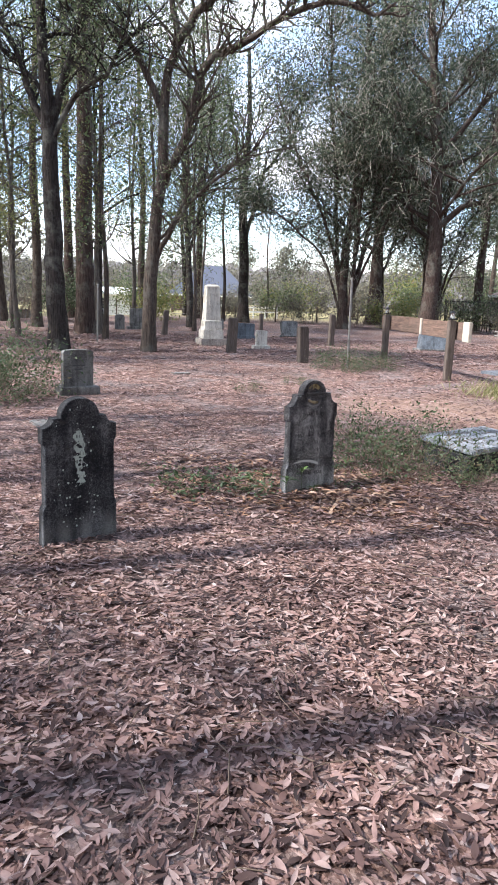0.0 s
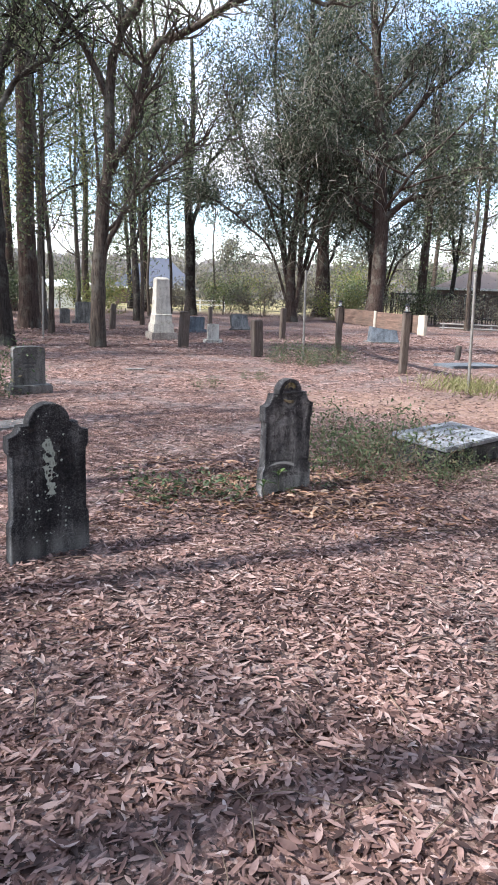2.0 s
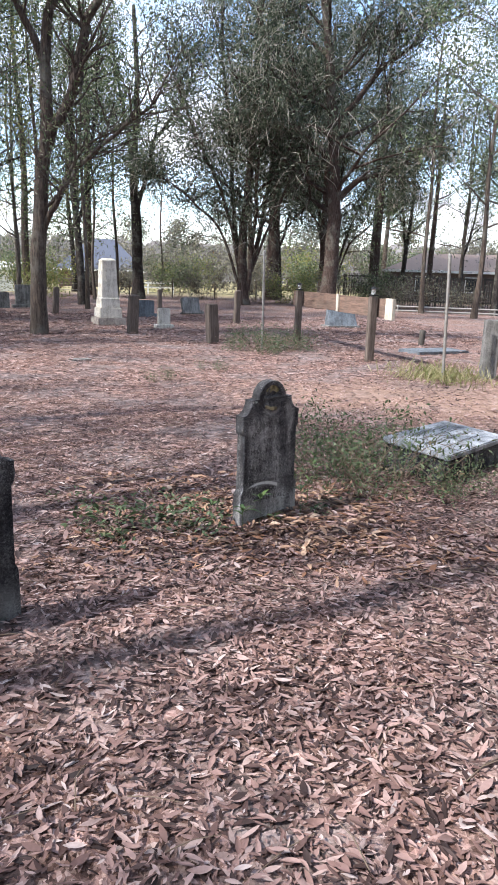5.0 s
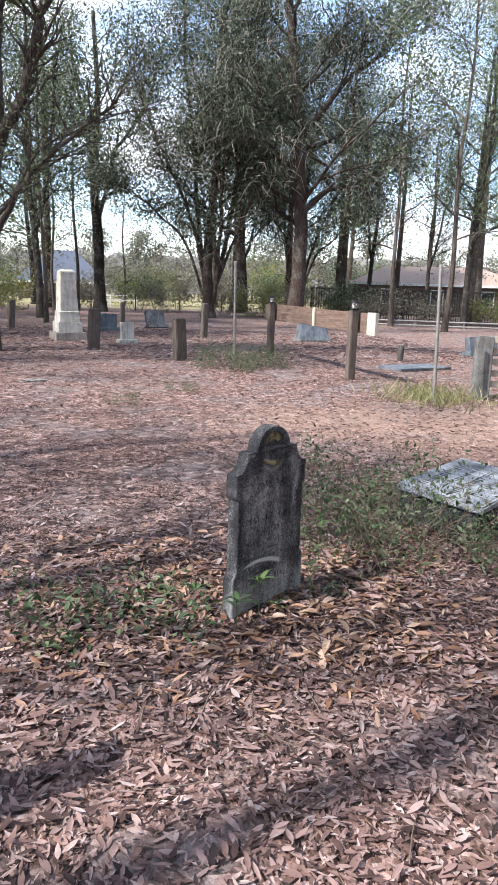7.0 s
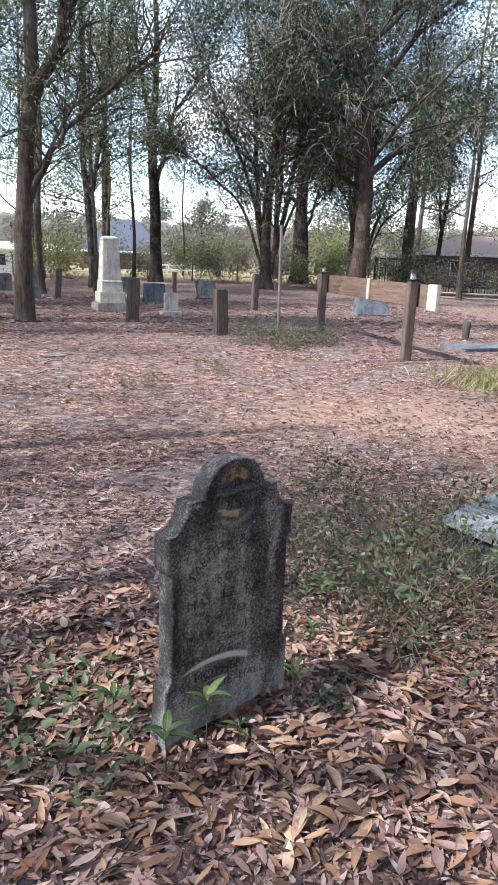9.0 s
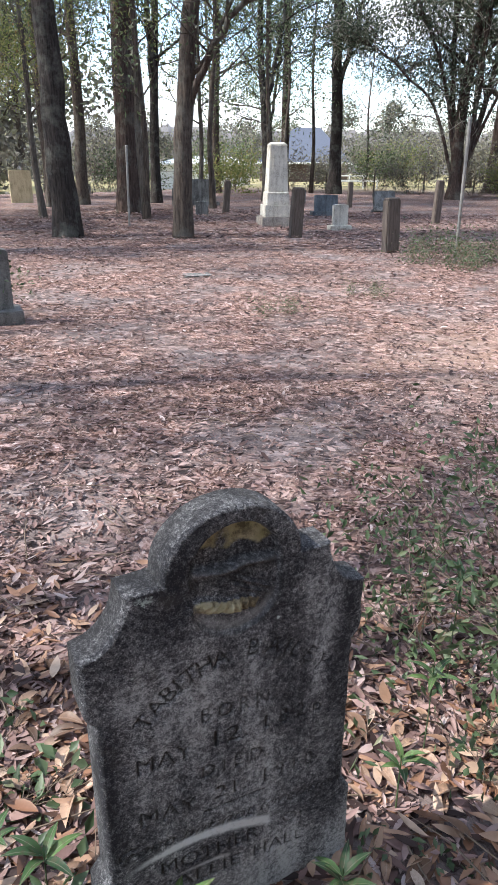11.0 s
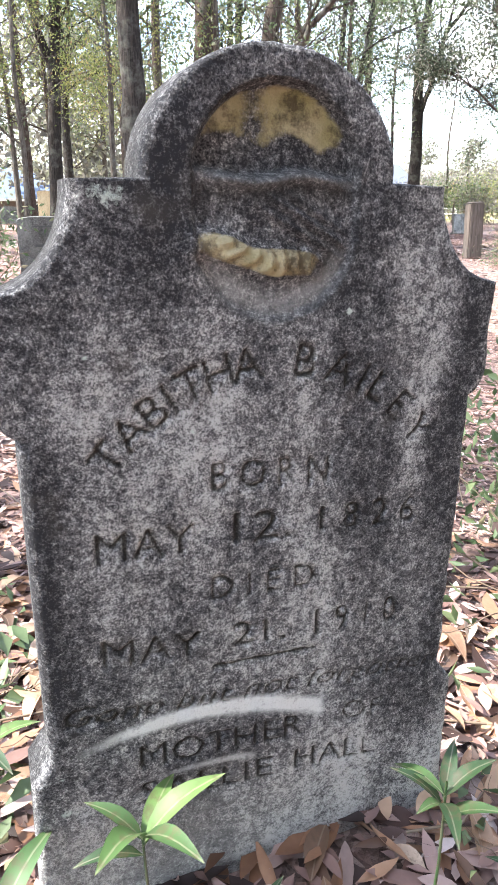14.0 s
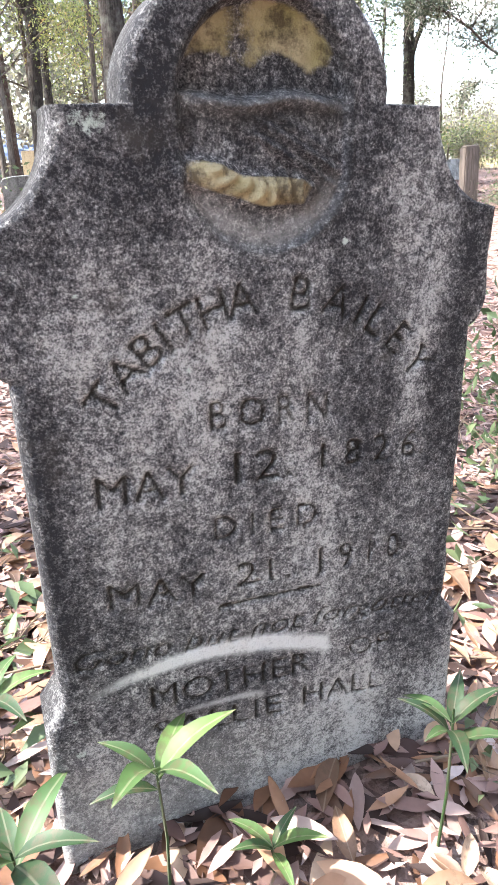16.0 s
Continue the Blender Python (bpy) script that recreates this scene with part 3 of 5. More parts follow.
def headstone(name, m, p, mat, label, lines=(), step=0.0026, marks=None, medallion=True):
    """A marble headstone with its worn face modelled in fine relief, letters cut in."""
    rows = int(p["h_top"] / step)
    wide = max(p["ear"], p["foot"]) + 0.004
    cols = int(2 * wide / step)
    vv = np.linspace(-0.12, p["h_top"], rows + 40)
    rows = len(vv)
    hw = np.array([stone_profile(max(0.0, q), p) for q in vv])
    s = np.linspace(-wide, wide, cols)
    flat = np.clip(s[None, :], -hw[:, None], hw[:, None])
    U = flat + p.get("shift", 0.0)
    V = np.repeat(vv[:, None], cols, 1)
    cut = np.zeros((rows, cols))
    owner = np.zeros((rows, cols), int)
    for number, tri in enumerate(lines):
        for a, b, c in tri:
            lo, hi = np.minimum(np.minimum(a, b), c), np.maximum(np.maximum(a, b), c)
            i0, i1 = np.searchsorted(vv, lo[1]), np.searchsorted(vv, hi[1]) + 1
            i1 = min(i1, rows)
            if i0 >= i1:
                continue
            uu, ww = U[i0:i1], V[i0:i1]
            def side(p0, p1):
                return (uu - p1[0]) * (p0[1] - p1[1]) - (p0[0] - p1[0]) * (ww - p1[1])
            d1, d2, d3 = side(a, b), side(b, c), side(c, a)
            inside = ~(((d1 < 0) | (d2 < 0) | (d3 < 0)) & ((d1 > 0) | (d2 > 0) | (d3 > 0)))
            cut[i0:i1][inside] = 1.0
            owner[i0:i1][inside] = number + 1
    soft = cut.copy()
    for ax in (0, 1):
        soft = (np.roll(soft, 1, ax) + 2 * soft + np.roll(soft, -1, ax)) / 4
    depth = -0.0065 * soft
    # rounded, chipped edges
    edge = hw[:, None] - np.abs(flat)
    top = p["h_top"] - V
    edge = np.minimum(edge, top * 1.2)
    chip = np.array([[noise.noise((0.0, q * 22, side * 5.0)) for side in (-1, 1)] for q in vv])
    r = 0.012 + 0.007 * np.where(s[None, :] < 0, chip[:, :1], chip[:, 1:])
    k = np.clip(1 - edge / np.maximum(r, 0.004), 0, 1)
    depth -= r * (1 - np.sqrt(np.clip(1 - k * k, 0, 1)))
    ochre = np.zeros_like(U)
    if medallion:
        # an upright oblong sunk in the head: a plain niche above, a worn carving below
        rad = 0.088
        d = np.hypot(U - 0.002, V - np.clip(V, 0.812, 0.857))
        x, y = U - 0.002, V - 0.79
        inside = np.clip((rad - d) / 0.007, 0, 1)
        owner[(d < rad)] = 99
        ledge = 0.862 + 0.003 * np.sin(x * 60)
        upper = np.clip((V - ledge) / 0.006, 0, 1)
        depth -= inside * (0.008 + 0.013 * upper)
        bar = np.exp(-((V - ledge + 0.004) / 0.006) ** 2) * inside
        depth += 0.007 * bar * np.clip((0.078 - np.abs(x)) / 0.02, 0, 1)

        def blob(a, b, w, h, tilt=0.0, k=4):
            ct, st = math.cos(tilt), math.sin(tilt)
            p0, q0 = (x - a) * ct + (y - b) * st, -(x - a) * st + (y - b) * ct
            return np.exp(-(np.abs(p0 / w) ** k + np.abs(q0 / h) ** k))
        left_part, mid_part, right_part = blob(-0.066, 0.010, 0.024, 0.013, -0.15), blob(-0.028, -0.003, 0.036, 0.013, -0.30), blob(0.018, -0.008, 0.030, 0.014, -0.12)
        arm = blob(0.030, 0.026, 0.050, 0.020, -0.55) * inside
        motif = np.maximum(np.maximum(left_part, mid_part), right_part)
        folds = 0.5 + 0.5 * np.sin((x * 1.1 - y * 0.6) * 330 + 3.0 * np.sin(x * 70 + y * 90))
        depth += 0.010 * left_part + 0.013 * mid_part * (0.5 + 0.5 * folds) + 0.012 * right_part * (0.7 + 0.3 * np.sin(x * 420))
        depth += 0.009 * arm * (0.62 + 0.38 * np.sin((x * 0.55 + y) * 420))
        high = np.clip((V - 0.877 - 0.008 * np.sin(x * 90)) / 0.022, 0, 1) * inside
        ochre = high * np.clip(0.85 + 3.0 * x + 0.2 * np.exp(-((x + 0.05) / 0.016) ** 2), 0.5, 1.0) * (1 - 0.25 * np.exp(-((x + 0.022) / 0.010) ** 2))
        ochre = np.clip(ochre + 0.8 * left_part + 1.0 * mid_part + 0.95 * right_part, 0, 1)
        low_half = np.clip((0.800 - V) / 0.03, 0, 1)
        rim = 0.30 * np.exp(-((d - rad * 0.80) / 0.013) ** 2) * low_half * (1 - motif) + 0.12 * bar
        # darker below the ledge, along the oblong's edge and in one spot at right
        dark_bands = 0.5 * inside * np.exp(-((V - 0.845) / 0.014) ** 2) + 0.35 * np.exp(-((d - rad) / 0.004) ** 2) + 0.45 * inside * np.exp(-((x - 0.055) / 0.016) ** 2 - ((V - 0.79) / 0.02) ** 2)
    else:
        rim = dark_bands = np.zeros_like(U)
    rough = np.array([[noise.noise((u * 30, w * 30, 1.7)) for u in np.linspace(-0.3, 0.3, 60)] for w in np.linspace(-0.12, 1.0, 112)])
    ii = np.clip(((V + 0.12) / 1.12 * 111).astype(int), 0, 111)
    jj = np.clip(((U + 0.3) / 0.6 * 59).astype(int), 0, 59)
    depth += 0.0009 * rough[ii, jj]
    thick = p["thick"]
    front = np.stack([U, -thick / 2 - depth, V], -1).reshape(-1, 3)
    back = np.stack([np.stack([U[:, 0], np.full(rows, thick / 2), vv], -1), np.stack([U[:, -1], np.full(rows, thick / 2), vv], -1)], 1).reshape(-1, 3)
    i, j = np.meshgrid(np.arange(rows - 1), np.arange(cols - 1), indexing="ij")
    f = np.stack([i * cols + j, i * cols + j + 1, (i + 1) * cols + j + 1, (i + 1) * cols + j], -1).reshape(-1, 4)
    nb = rows * cols
    q = np.arange(rows - 1)
    left = np.stack([nb + 2 * q, q * cols, (q + 1) * cols, nb + 2 * q + 2], -1)
    right = np.stack([q * cols + cols - 1, nb + 2 * q + 1, nb + 2 * q + 3, (q + 1) * cols + cols - 1], -1)
    rear = np.stack([nb + 2 * q + 1, nb + 2 * q, nb + 2 * q + 2, nb + 2 * q + 3], -1)
    last = (rows - 1) * cols
    rear = np.concatenate([rear, [[last, last + cols - 1, nb + 2 * rows - 1, nb + 2 * rows - 2]]])
    fields = {"dirt_and_shade": np.maximum(0.75 * cut + 0.25 * soft, dark_bands), "ochre": ochre}
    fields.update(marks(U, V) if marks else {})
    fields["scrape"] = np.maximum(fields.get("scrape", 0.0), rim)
    # shade put into the colour: side edges darkened, sides and back more so
    fields["dirt_and_shade"][:, [0, -1]] = np.maximum(fields["dirt_and_shade"][:, [0, -1]], 0.3)
    fields = {key: np.concatenate([val.reshape(-1), np.full(len(back), 0.62 if key == "dirt_and_shade" else 0.0)]) for key, val in fields.items()}
    verts = np.concatenate([front, back])
    which = owner[:-1, :-1].reshape(-1)
    width = np.maximum(flat[:-1, 1:] - flat[:-1, :-1], flat[1:, 1:] - flat[1:, :-1]).reshape(-1)
    which[width < 1e-6] = -1
    t = thing(name, m, label, "headstone", "headstones")

    def piece(nm, faces, smooth):
        used, inv = np.unique(faces, return_inverse=True)
        me = np_mesh(nm, verts[used], inv.reshape(-1, 4), mat)
        me.polygons.foreach_set("use_smooth", np.asarray(smooth, bool))
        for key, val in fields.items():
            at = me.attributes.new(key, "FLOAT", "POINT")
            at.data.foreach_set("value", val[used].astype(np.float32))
        return child(nm, me, t)

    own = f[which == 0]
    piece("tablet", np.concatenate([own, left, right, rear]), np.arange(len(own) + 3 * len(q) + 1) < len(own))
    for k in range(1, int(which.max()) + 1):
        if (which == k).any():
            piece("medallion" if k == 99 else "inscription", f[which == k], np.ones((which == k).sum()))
    return t


MOTHER = dict(foot=0.287, waist=0.259, ear=0.276, shoulder=0.195, arch=0.131, h_foot=0.215, h_ear=0.662, h_eartop=0.758, h_shoulder=0.857, h_top=0.974, thick=0.07, shift=0.0)


def along(text, height, u0, v0, u1, v1, slant=0.0):
    """A line of writing stretched to run from (u0, v0) to (u1, v1), letter by letter."""
    tri = glyphs(text, height, (0.0, 0.0), 0.0, slant, "LEFT")
    x, y = tri[:, :, 0], tri[:, :, 1]
    k = (x - x.min()) / (x.max() - x.min())
    up = x - slant * y
    order = np.argsort(up.min(1))
    placed = np.stack([u0 + (u1 - u0) * k, v0 + (v1 - v0) * k + y], -1)
    out, reach = [], -1.0
    for i in order:
        if up[i].min() > reach + 1e-5:
            out.append([])
        out[-1].append(placed[i])
        reach = max(reach, up[i].max())
    return [np.array(t) for t in out]


def mother_lines():
    out = []
    radius, cu, cv = 0.207, 0.003, 0.460
    for ch, deg in zip("TABITHABAILEY", (52, 43.5, 36, 30.5, 24, 16, 8, -8.7, -20, -28, -34, -43.5, -54)):
        a = radians(deg)
        out.append(glyphs(ch, 0.037, (cu - radius * math.sin(a), cv + radius * math.cos(a)), a))
    out += along("B O R N", 0.034, -0.067, 0.549, 0.070, 0.541)
    out += along("MAY", 0.037, -0.193, 0.483, -0.088, 0.479)
    out += along("12.", 0.038, -0.042, 0.482, 0.026, 0.479)
    out += along("1 8 2 6.", 0.035, 0.064, 0.479, 0.202, 0.472)
    out += along("D I E D", 0.031, -0.069, 0.416, 0.059, 0.409)
    out += along("MAY", 0.035, -0.192, 0.357, -0.082, 0.345)
    out += along("21.", 0.033, -0.043, 0.348, 0.024, 0.343)
    out += along("1 9 1 0", 0.038, 0.064, 0.338, 0.178, 0.333)
    out.append(np.array([[(-0.067, 0.325), (0.066, 0.319), (0.066, 0.3222)], [(-0.067, 0.325), (0.066, 0.3222), (-0.067, 0.3282)]]))
    out += along("Gone but not forgotten", 0.027, -0.240, 0.288, 0.251, 0.247, 0.35)
    out += along("MOTHER", 0.034, -0.159, 0.206, 0.053, 0.190)
    out += along("OF", 0.029, 0.110, 0.195, 0.170, 0.187)
    out += along("SALLIE", 0.033, -0.159, 0.153, 0.012, 0.136)
    out += along("HALL", 0.033, 0.043, 0.137, 0.164, 0.124)
    return out


def mother_marks(U, V):
    def arc(u0, u1, drop, width, k):
        line = 0.2553 - 0.257 * U - 1.26 * U * U - drop
        wide = width * (0.45 + 0.55 * np.clip((U - u0) / 0.2, 0, 1))
        a = np.exp(-np.abs((V - line) / wide) ** 3)
        return k * a * np.clip((U - u0) / 0.09, 0, 1) * np.clip((u1 - U) / 0.008, 0, 1)
    scrape = np.maximum(arc(-0.235, 0.082, 0.0, 0.0115, 1.4), arc(-0.16, -0.01, 0.079, 0.006, 0.55))
    scrape = np.maximum(scrape, 0.35 * np.clip(1 - V / 0.2, 0, 1) * np.clip((0.1 - U) / 0.2, 0, 1))
    lichen = np.zeros_like(U)
    for u, v, r in ((-0.160, 0.842, 0.027), (-0.172, 0.846, 0.02), (0.081, 0.804, 0.011), (0.084, 0.732, 0.009), (0.098, 0.365, 0.008), (-0.240, 0.591, 0.008), (-0.087, 0.618, 0.009), (-0.086, 0.645, 0.007),
                    (-0.246, 0.172, 0.013), (-0.248, 0.226, 0.016), (0.135, 0.70, 0.006), (-0.19, 0.70, 0.007)):
        lichen = np.maximum(lichen, 0.74 * np.clip(1.4 - np.hypot(U - u, (V - v) * 1.4) / r, 0, 1))
    pale = 0.95 * np.exp(-((U - 0.01 - 0.05 * (V - 0.4)) / 0.085) ** 2 - ((V - 0.45) / 0.22) ** 4) + 0.45 * np.exp(-((U + 0.12) / 0.07) ** 2 - ((V - 0.62) / 0.13) ** 2)
    pale = pale + 0.75 * np.exp(-((U - 0.205 - 0.03 * np.sin(V * 9)) / 0.018) ** 2 - ((V - 0.60) / 0.17) ** 4) + 0.35 * np.exp(-((U - 0.15) / 0.02) ** 2 - ((V - 0.74) / 0.06) ** 4)
    pale = pale + 0.6 * np.clip((0.2 - V) / 0.08, 0, 1) - 1.1 * np.clip((-U - 0.19) / 0.05, 0, 1) * np.exp(-((V - 0.45) / 0.17) ** 4) - 0.3 * np.clip((V - 0.64) / 0.1, 0, 1)
    pale = pale - 0.5 * np.exp(-((U - 0.215) / 0.045) ** 2 - ((V - 0.22) / 0.09) ** 2) - 0.6 * np.exp(-((U - 0.245) / 0.022) ** 2 - ((V - 0.70) / 0.1) ** 2)
    return {"scrape": scrape, "lichen": lichen, "pale": pale}


def tall_marks(U, V):
    """A ragged white lichen streak down the face and scattered spots."""
    mid = -0.006 - 0.06 * (V - 0.6) + 0.004 * np.sin(V * 31) + 0.004 * np.sin(V * 83 + 1)
    width = 0.036 + 0.006 * np.sin(V * 19 + 2) + 0.009 * np.sin(V * 97)
    lichen = np.clip(1.65 - np.abs(U - mid) / width, 0, 1) * np.clip((V - 0.34) / 0.08, 0, 1) * np.clip((0.80 - V) / 0.04, 0, 1)
    rng = np.random.default_rng(5)
    for _ in range(46):
        u, v, r = rng.uniform(-0.07, 0.06), rng.uniform(0.3, 0.82), rng.uniform(0.004, 0.011)
        lichen = lichen * (1 - 0.85 * np.clip(1.6 - np.hypot(U - u, (V - v) * 1.2) / r, 0, 1))
    for _ in range(70):
        u, v, r = rng.normal() * 0.11, rng.uniform(0.1, 0.97), rng.uniform(0.003, 0.011)
        lichen = np.maximum(lichen, np.clip(1.5 - np.hypot(U - u, V - v) / r, 0, 1))
    scrape = 0.3 * np.clip((0.20 - V) / 0.12, 0, 1) * np.clip(0.6 + 0.4 * np.sin(U * 40), 0, 1)
    return {"scrape": scrape, "lichen": lichen}


def worn_lines():
    """Writing too worn to read, as short upright bars."""
    r, out = random.Random(4), []
    for w, v in ((0.20, 0.72), (0.22, 0.655), (0.14, 0.60), (0.20, 0.545), (0.14, 0.49), (0.2, 0.435)):
        u = -w / 2
        while u < w / 2:
            h, t = r.uniform(0.018, 0.03), r.uniform(0.004, 0.006)
            a, b, c, d = (u, v), (u + t, v), (u + t, v + h), (u, v + h)
            out.append(np.array([[a, b, c], [a, c, d]]))
            u += r.uniform(0.014, 0.034)
    return out


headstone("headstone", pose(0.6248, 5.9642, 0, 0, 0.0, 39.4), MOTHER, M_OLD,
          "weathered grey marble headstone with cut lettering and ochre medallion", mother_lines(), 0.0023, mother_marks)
TALL = dict(MOTHER, foot=0.268, waist=0.245, ear=0.262, shoulder=0.19, arch=0.135, h_foot=0.25, h_ear=0.72, h_eartop=0.80, h_shoulder=0.86, h_top=0.985, shift=0.0)
headstone("headstone", pose(-0.962, 4.43, -0.01, 1.5, 0.0, 41), TALL, M_OLD2,
          "blackened marble headstone with a white lichen streak down its face", worn_lines(), 0.004, tall_marks, False)


# ---- other stones ----
def tablet(w, d, h, round_top=0.1, bevel=0.012, seed=0, worn=0.002):
    """An upright slab with a gently arched top."""
    bm = bmesh.new()
    n = 10
    prof = [(-w / 2, -0.08), (w / 2, -0.08)] + [(w / 2 * math.cos(math.pi * i / n), h - round_top + round_top * math.sin(math.pi * i / n) ** 0.7) for i in range(n + 1)]
    fr = [bm.verts.new((x, -d / 2, z)) for x, z in prof]
    bk = [bm.verts.new((x, d / 2, z)) for x, z in prof]
    bm.faces.new(fr)
    bm.faces.new(bk[::-1])
    for i in range(len(prof)):
        j = (i + 1) % len(prof)
        bm.faces.new((fr[j], fr[i], bk[i], bk[j]))
    bmesh.ops.bevel(bm, geom=[e for e in bm.edges if e.calc_face_angle(0) > 0.6], offset=bevel, segments=2, affect="EDGES")
    return bm


def bars(parent, rows, y, mat=M_CARVED):
    """Writing too worn to read: plain bars a hair proud of the face. rows: (width, height, z)."""
    for w, h, z in rows:
        part("inscription", box(w, 0.004, h, (0, y, z), 0.0), mat, parent)


def marker(x, y, yaw, w, d, h, mat, label, base=None, lean=0.0, rows=(), round_top=0.06):
    t = thing("gravestone", pose(x, y, ground_z(x, y), lean, 0, yaw), label, "gravestone", "gravestones")
    z = 0.0
    if base:
        part("base", box(base[0], base[1], base[2] + 0.06, (0, 0, -0.06), 0.015, 1, 0.006, 2), mat, t, "rough stone base")
        z = base[2]
    part("tablet", tablet(w, d, h, round_top), mat, t, m=pose(0, 0, z))
    bars(t, rows, -d / 2 - 0.001)
    return t


marker(-3.10, 11.05, 36, 0.50, 0.13, 0.60, M_GREY, "grey granite headstone on a low dark base", (0.66, 0.36, 0.13), 2.0, ((0.20, 0.022, 0.46), (0.14, 0.022, 0.40), (0.22, 0.01, 0.64)), 0.05)
marker(-0.66, 23.0, 22, 0.38, 0.14, 0.5, M_WHITE, "small pale marble headstone on a wider base", (0.56, 0.34, 0.1), 0, (), 0.03)
marker(-1.6, 28.4, 20, 0.75, 0.2, 0.5, M_BLUE, "low blue-grey granite headstone", (0.95, 0.4, 0.12), 0, (), 0.02)
marker(0.25, 31.0, 24, 0.8, 0.16, 0.62, M_GREY, "grey slab headstone leaning back on its base", (0.95, 0.45, 0.08), -22, (), 0.02)
marker(-7.8, 32.0, 20, 0.45, 0.16, 0.68, M_GREY, "small grey headstone in the leaves", None, 0, (), 0.1)
marker(-7.0, 32.8, 20, 1.0, 0.3, 0.85, M_GREY, "wide dark granite headstone", (1.3, 0.5, 0.12), 0, (), 0.03)
marker(-16.5, 42.0, 20, 0.9, 0.25, 0.55, M_GREY, "low grey gravestone among the trees", None, 0, (), 0.04)
marker(-15.9, 30.1, 36, 0.68, 0.16, 1.36, M_CREAM, "tall cream-coloured headstone in the sun", None, 0, (), 0.05)
marker(-14.4, 31.8, 36, 0.86, 0.16, 1.24, M_CREAM, "broad cream-coloured headstone in the sun", None, 0, (), 0.05)
marker(-19.6, 32.6, 36, 1.5, 0.4, 0.75, M_GREY, "wide dark headstone with a rounded top", None, 0, (), 0.25)
marker(-3.6, 36.0, 20, 0.6, 0.16, 0.55, M_GREY, "small grey headstone beyond the obelisk", None, 0, (), 0.05)
marker(9.6, 21.3, 14, 1.0, 0.22, 0.42, M_BLUE, "low blue-grey granite headstone beyond the gate", (1.2, 0.45, 0.1), -14, (), 0.02)
marker(-5.4, 27.0, 20, 0.4, 0.14, 0.42, M_GREY, "small grey footstone in the leaves", None, 3, (), 0.05)


def slab(x, y, yaw, w, d, h, mat, label, tilt=0.0, rows=()):
    t = thing("grave_slab", pose(x, y, ground_z(x, y), tilt, 0, yaw), label, "grave slab", "gravestones")
    part("slab", box(w, d, h + 0.1, (0, 0, -0.1), 0.015, 1, 0.004, 3), mat, t)
    for u, v, bw, bd in rows:
        part("inscription", box(bw, bd, 0.003, (u, v, h + 0.004), 0.0), M_CARVED, t)
    return t


led = thing("box_tomb", pose(2.44, 7.34, 0, 4, 0, 41), "pale lettered slab on a dark low tomb beside a bush", "tomb")
part("plinth", box(1.06, 0.62, 0.31, (0, 0, -0.09), 0.012, 1, 0.005, 3), M_OLD2, led, "dark stained plinth")
part("top", box(1.12, 0.66, 0.055, (0, 0, 0.222), 0.01, 1, 0.002, 3), M_LEDGER, led, "pale worn marble top")
rng0 = random.Random(3)
for row, vy in enumerate((0.2, 0.08, -0.04, -0.16)):
    u = -0.42 + 0.1 * (row % 2)
    while u < 0.4 - 0.1 * (row % 2):
        w = rng0.uniform(0.008, 0.022)
        part("inscription", box(w, 0.055 if row % 2 == 0 else 0.035, 0.002, (u + w / 2, vy, 0.278), 0.0), M_CARVED, led)
        u += w + rng0.uniform(0.02, 0.045)
slab(-2.45, 8.45, 36, 0.75, 0.5, 0.025, M_GREY, "flat grey grave marker sunk in the leaves")
slab(6.0, 17.4, 20, 1.5, 0.8, 0.06, M_BLUE, "flat blue-grey slab lying in the leaves")
slab(-1.95, 14.6, 30, 0.4, 0.3, 0.02, M_GREY, "small flat stone in the leaves")

# blue granite slant stone
bl = thing("slant_stone", pose(5.55, 25.6, 0, 0, 0, 12), "blue-grey granite slant marker on the ground", "gravestone", "gravestones")
bm = box(1.1, 0.5, 0.62, (0, 0, -0.02), 0.0)
for v in bm.verts:
    if v.co.z > 0.3:
        v.co.y = v.co.y * 0.35 + 0.13
        v.co.x *= 0.92
bmesh.ops.bevel(bm, geom=bm.edges[:], offset=0.025, segments=2, affect="EDGES")
part("block", bm, M_BLUE, bl)
part("foot_slab", box(1.3, 0.7, 0.1, (0, 0, -0.06), 0.02), M_GREY, bl)

# obelisk on its stepped base
ob = thing("obelisk_monument", pose(-2.48, 24.0, 0, 0, 0, 22), "pale marble obelisk monument on a stepped base", "monument")
part("plinth", box(0.92, 0.92, 0.30, (0, 0, -0.08), 0.02, 0.98, 0.004, 2), M_STAINED, ob, "stained lower plinth")
part("base", box(0.72, 0.72, 0.30, (0, 0, 0.22), 0.012, 0.98), M_WHITE, ob)
part("die", box(0.62, 0.62, 0.28, (0, 0, 0.52), 0.012, 0.95), M_WHITE, ob)
part("moulding", box(0.62, 0.62, 0.05, (0, 0, 0.80), 0.015, 0.9), M_WHITE, ob)
part("shaft", box(0.54, 0.54, 1.10, (0, 0, 0.85), 0.012, 0.82), M_WHITE, ob)
part("cap", box(0.47, 0.47, 0.05, (0, 0, 1.95), 0.012, 0.94), M_WHITE, ob)
part("apex", box(0.42, 0.42, 0.05, (0, 0, 2.0), 0.01, 0.7), M_WHITE, ob)
part("raised_panel", box(0.30, 0.02, 0.80, (0, -0.255, 0.95), 0.006), M_WHITE, ob)

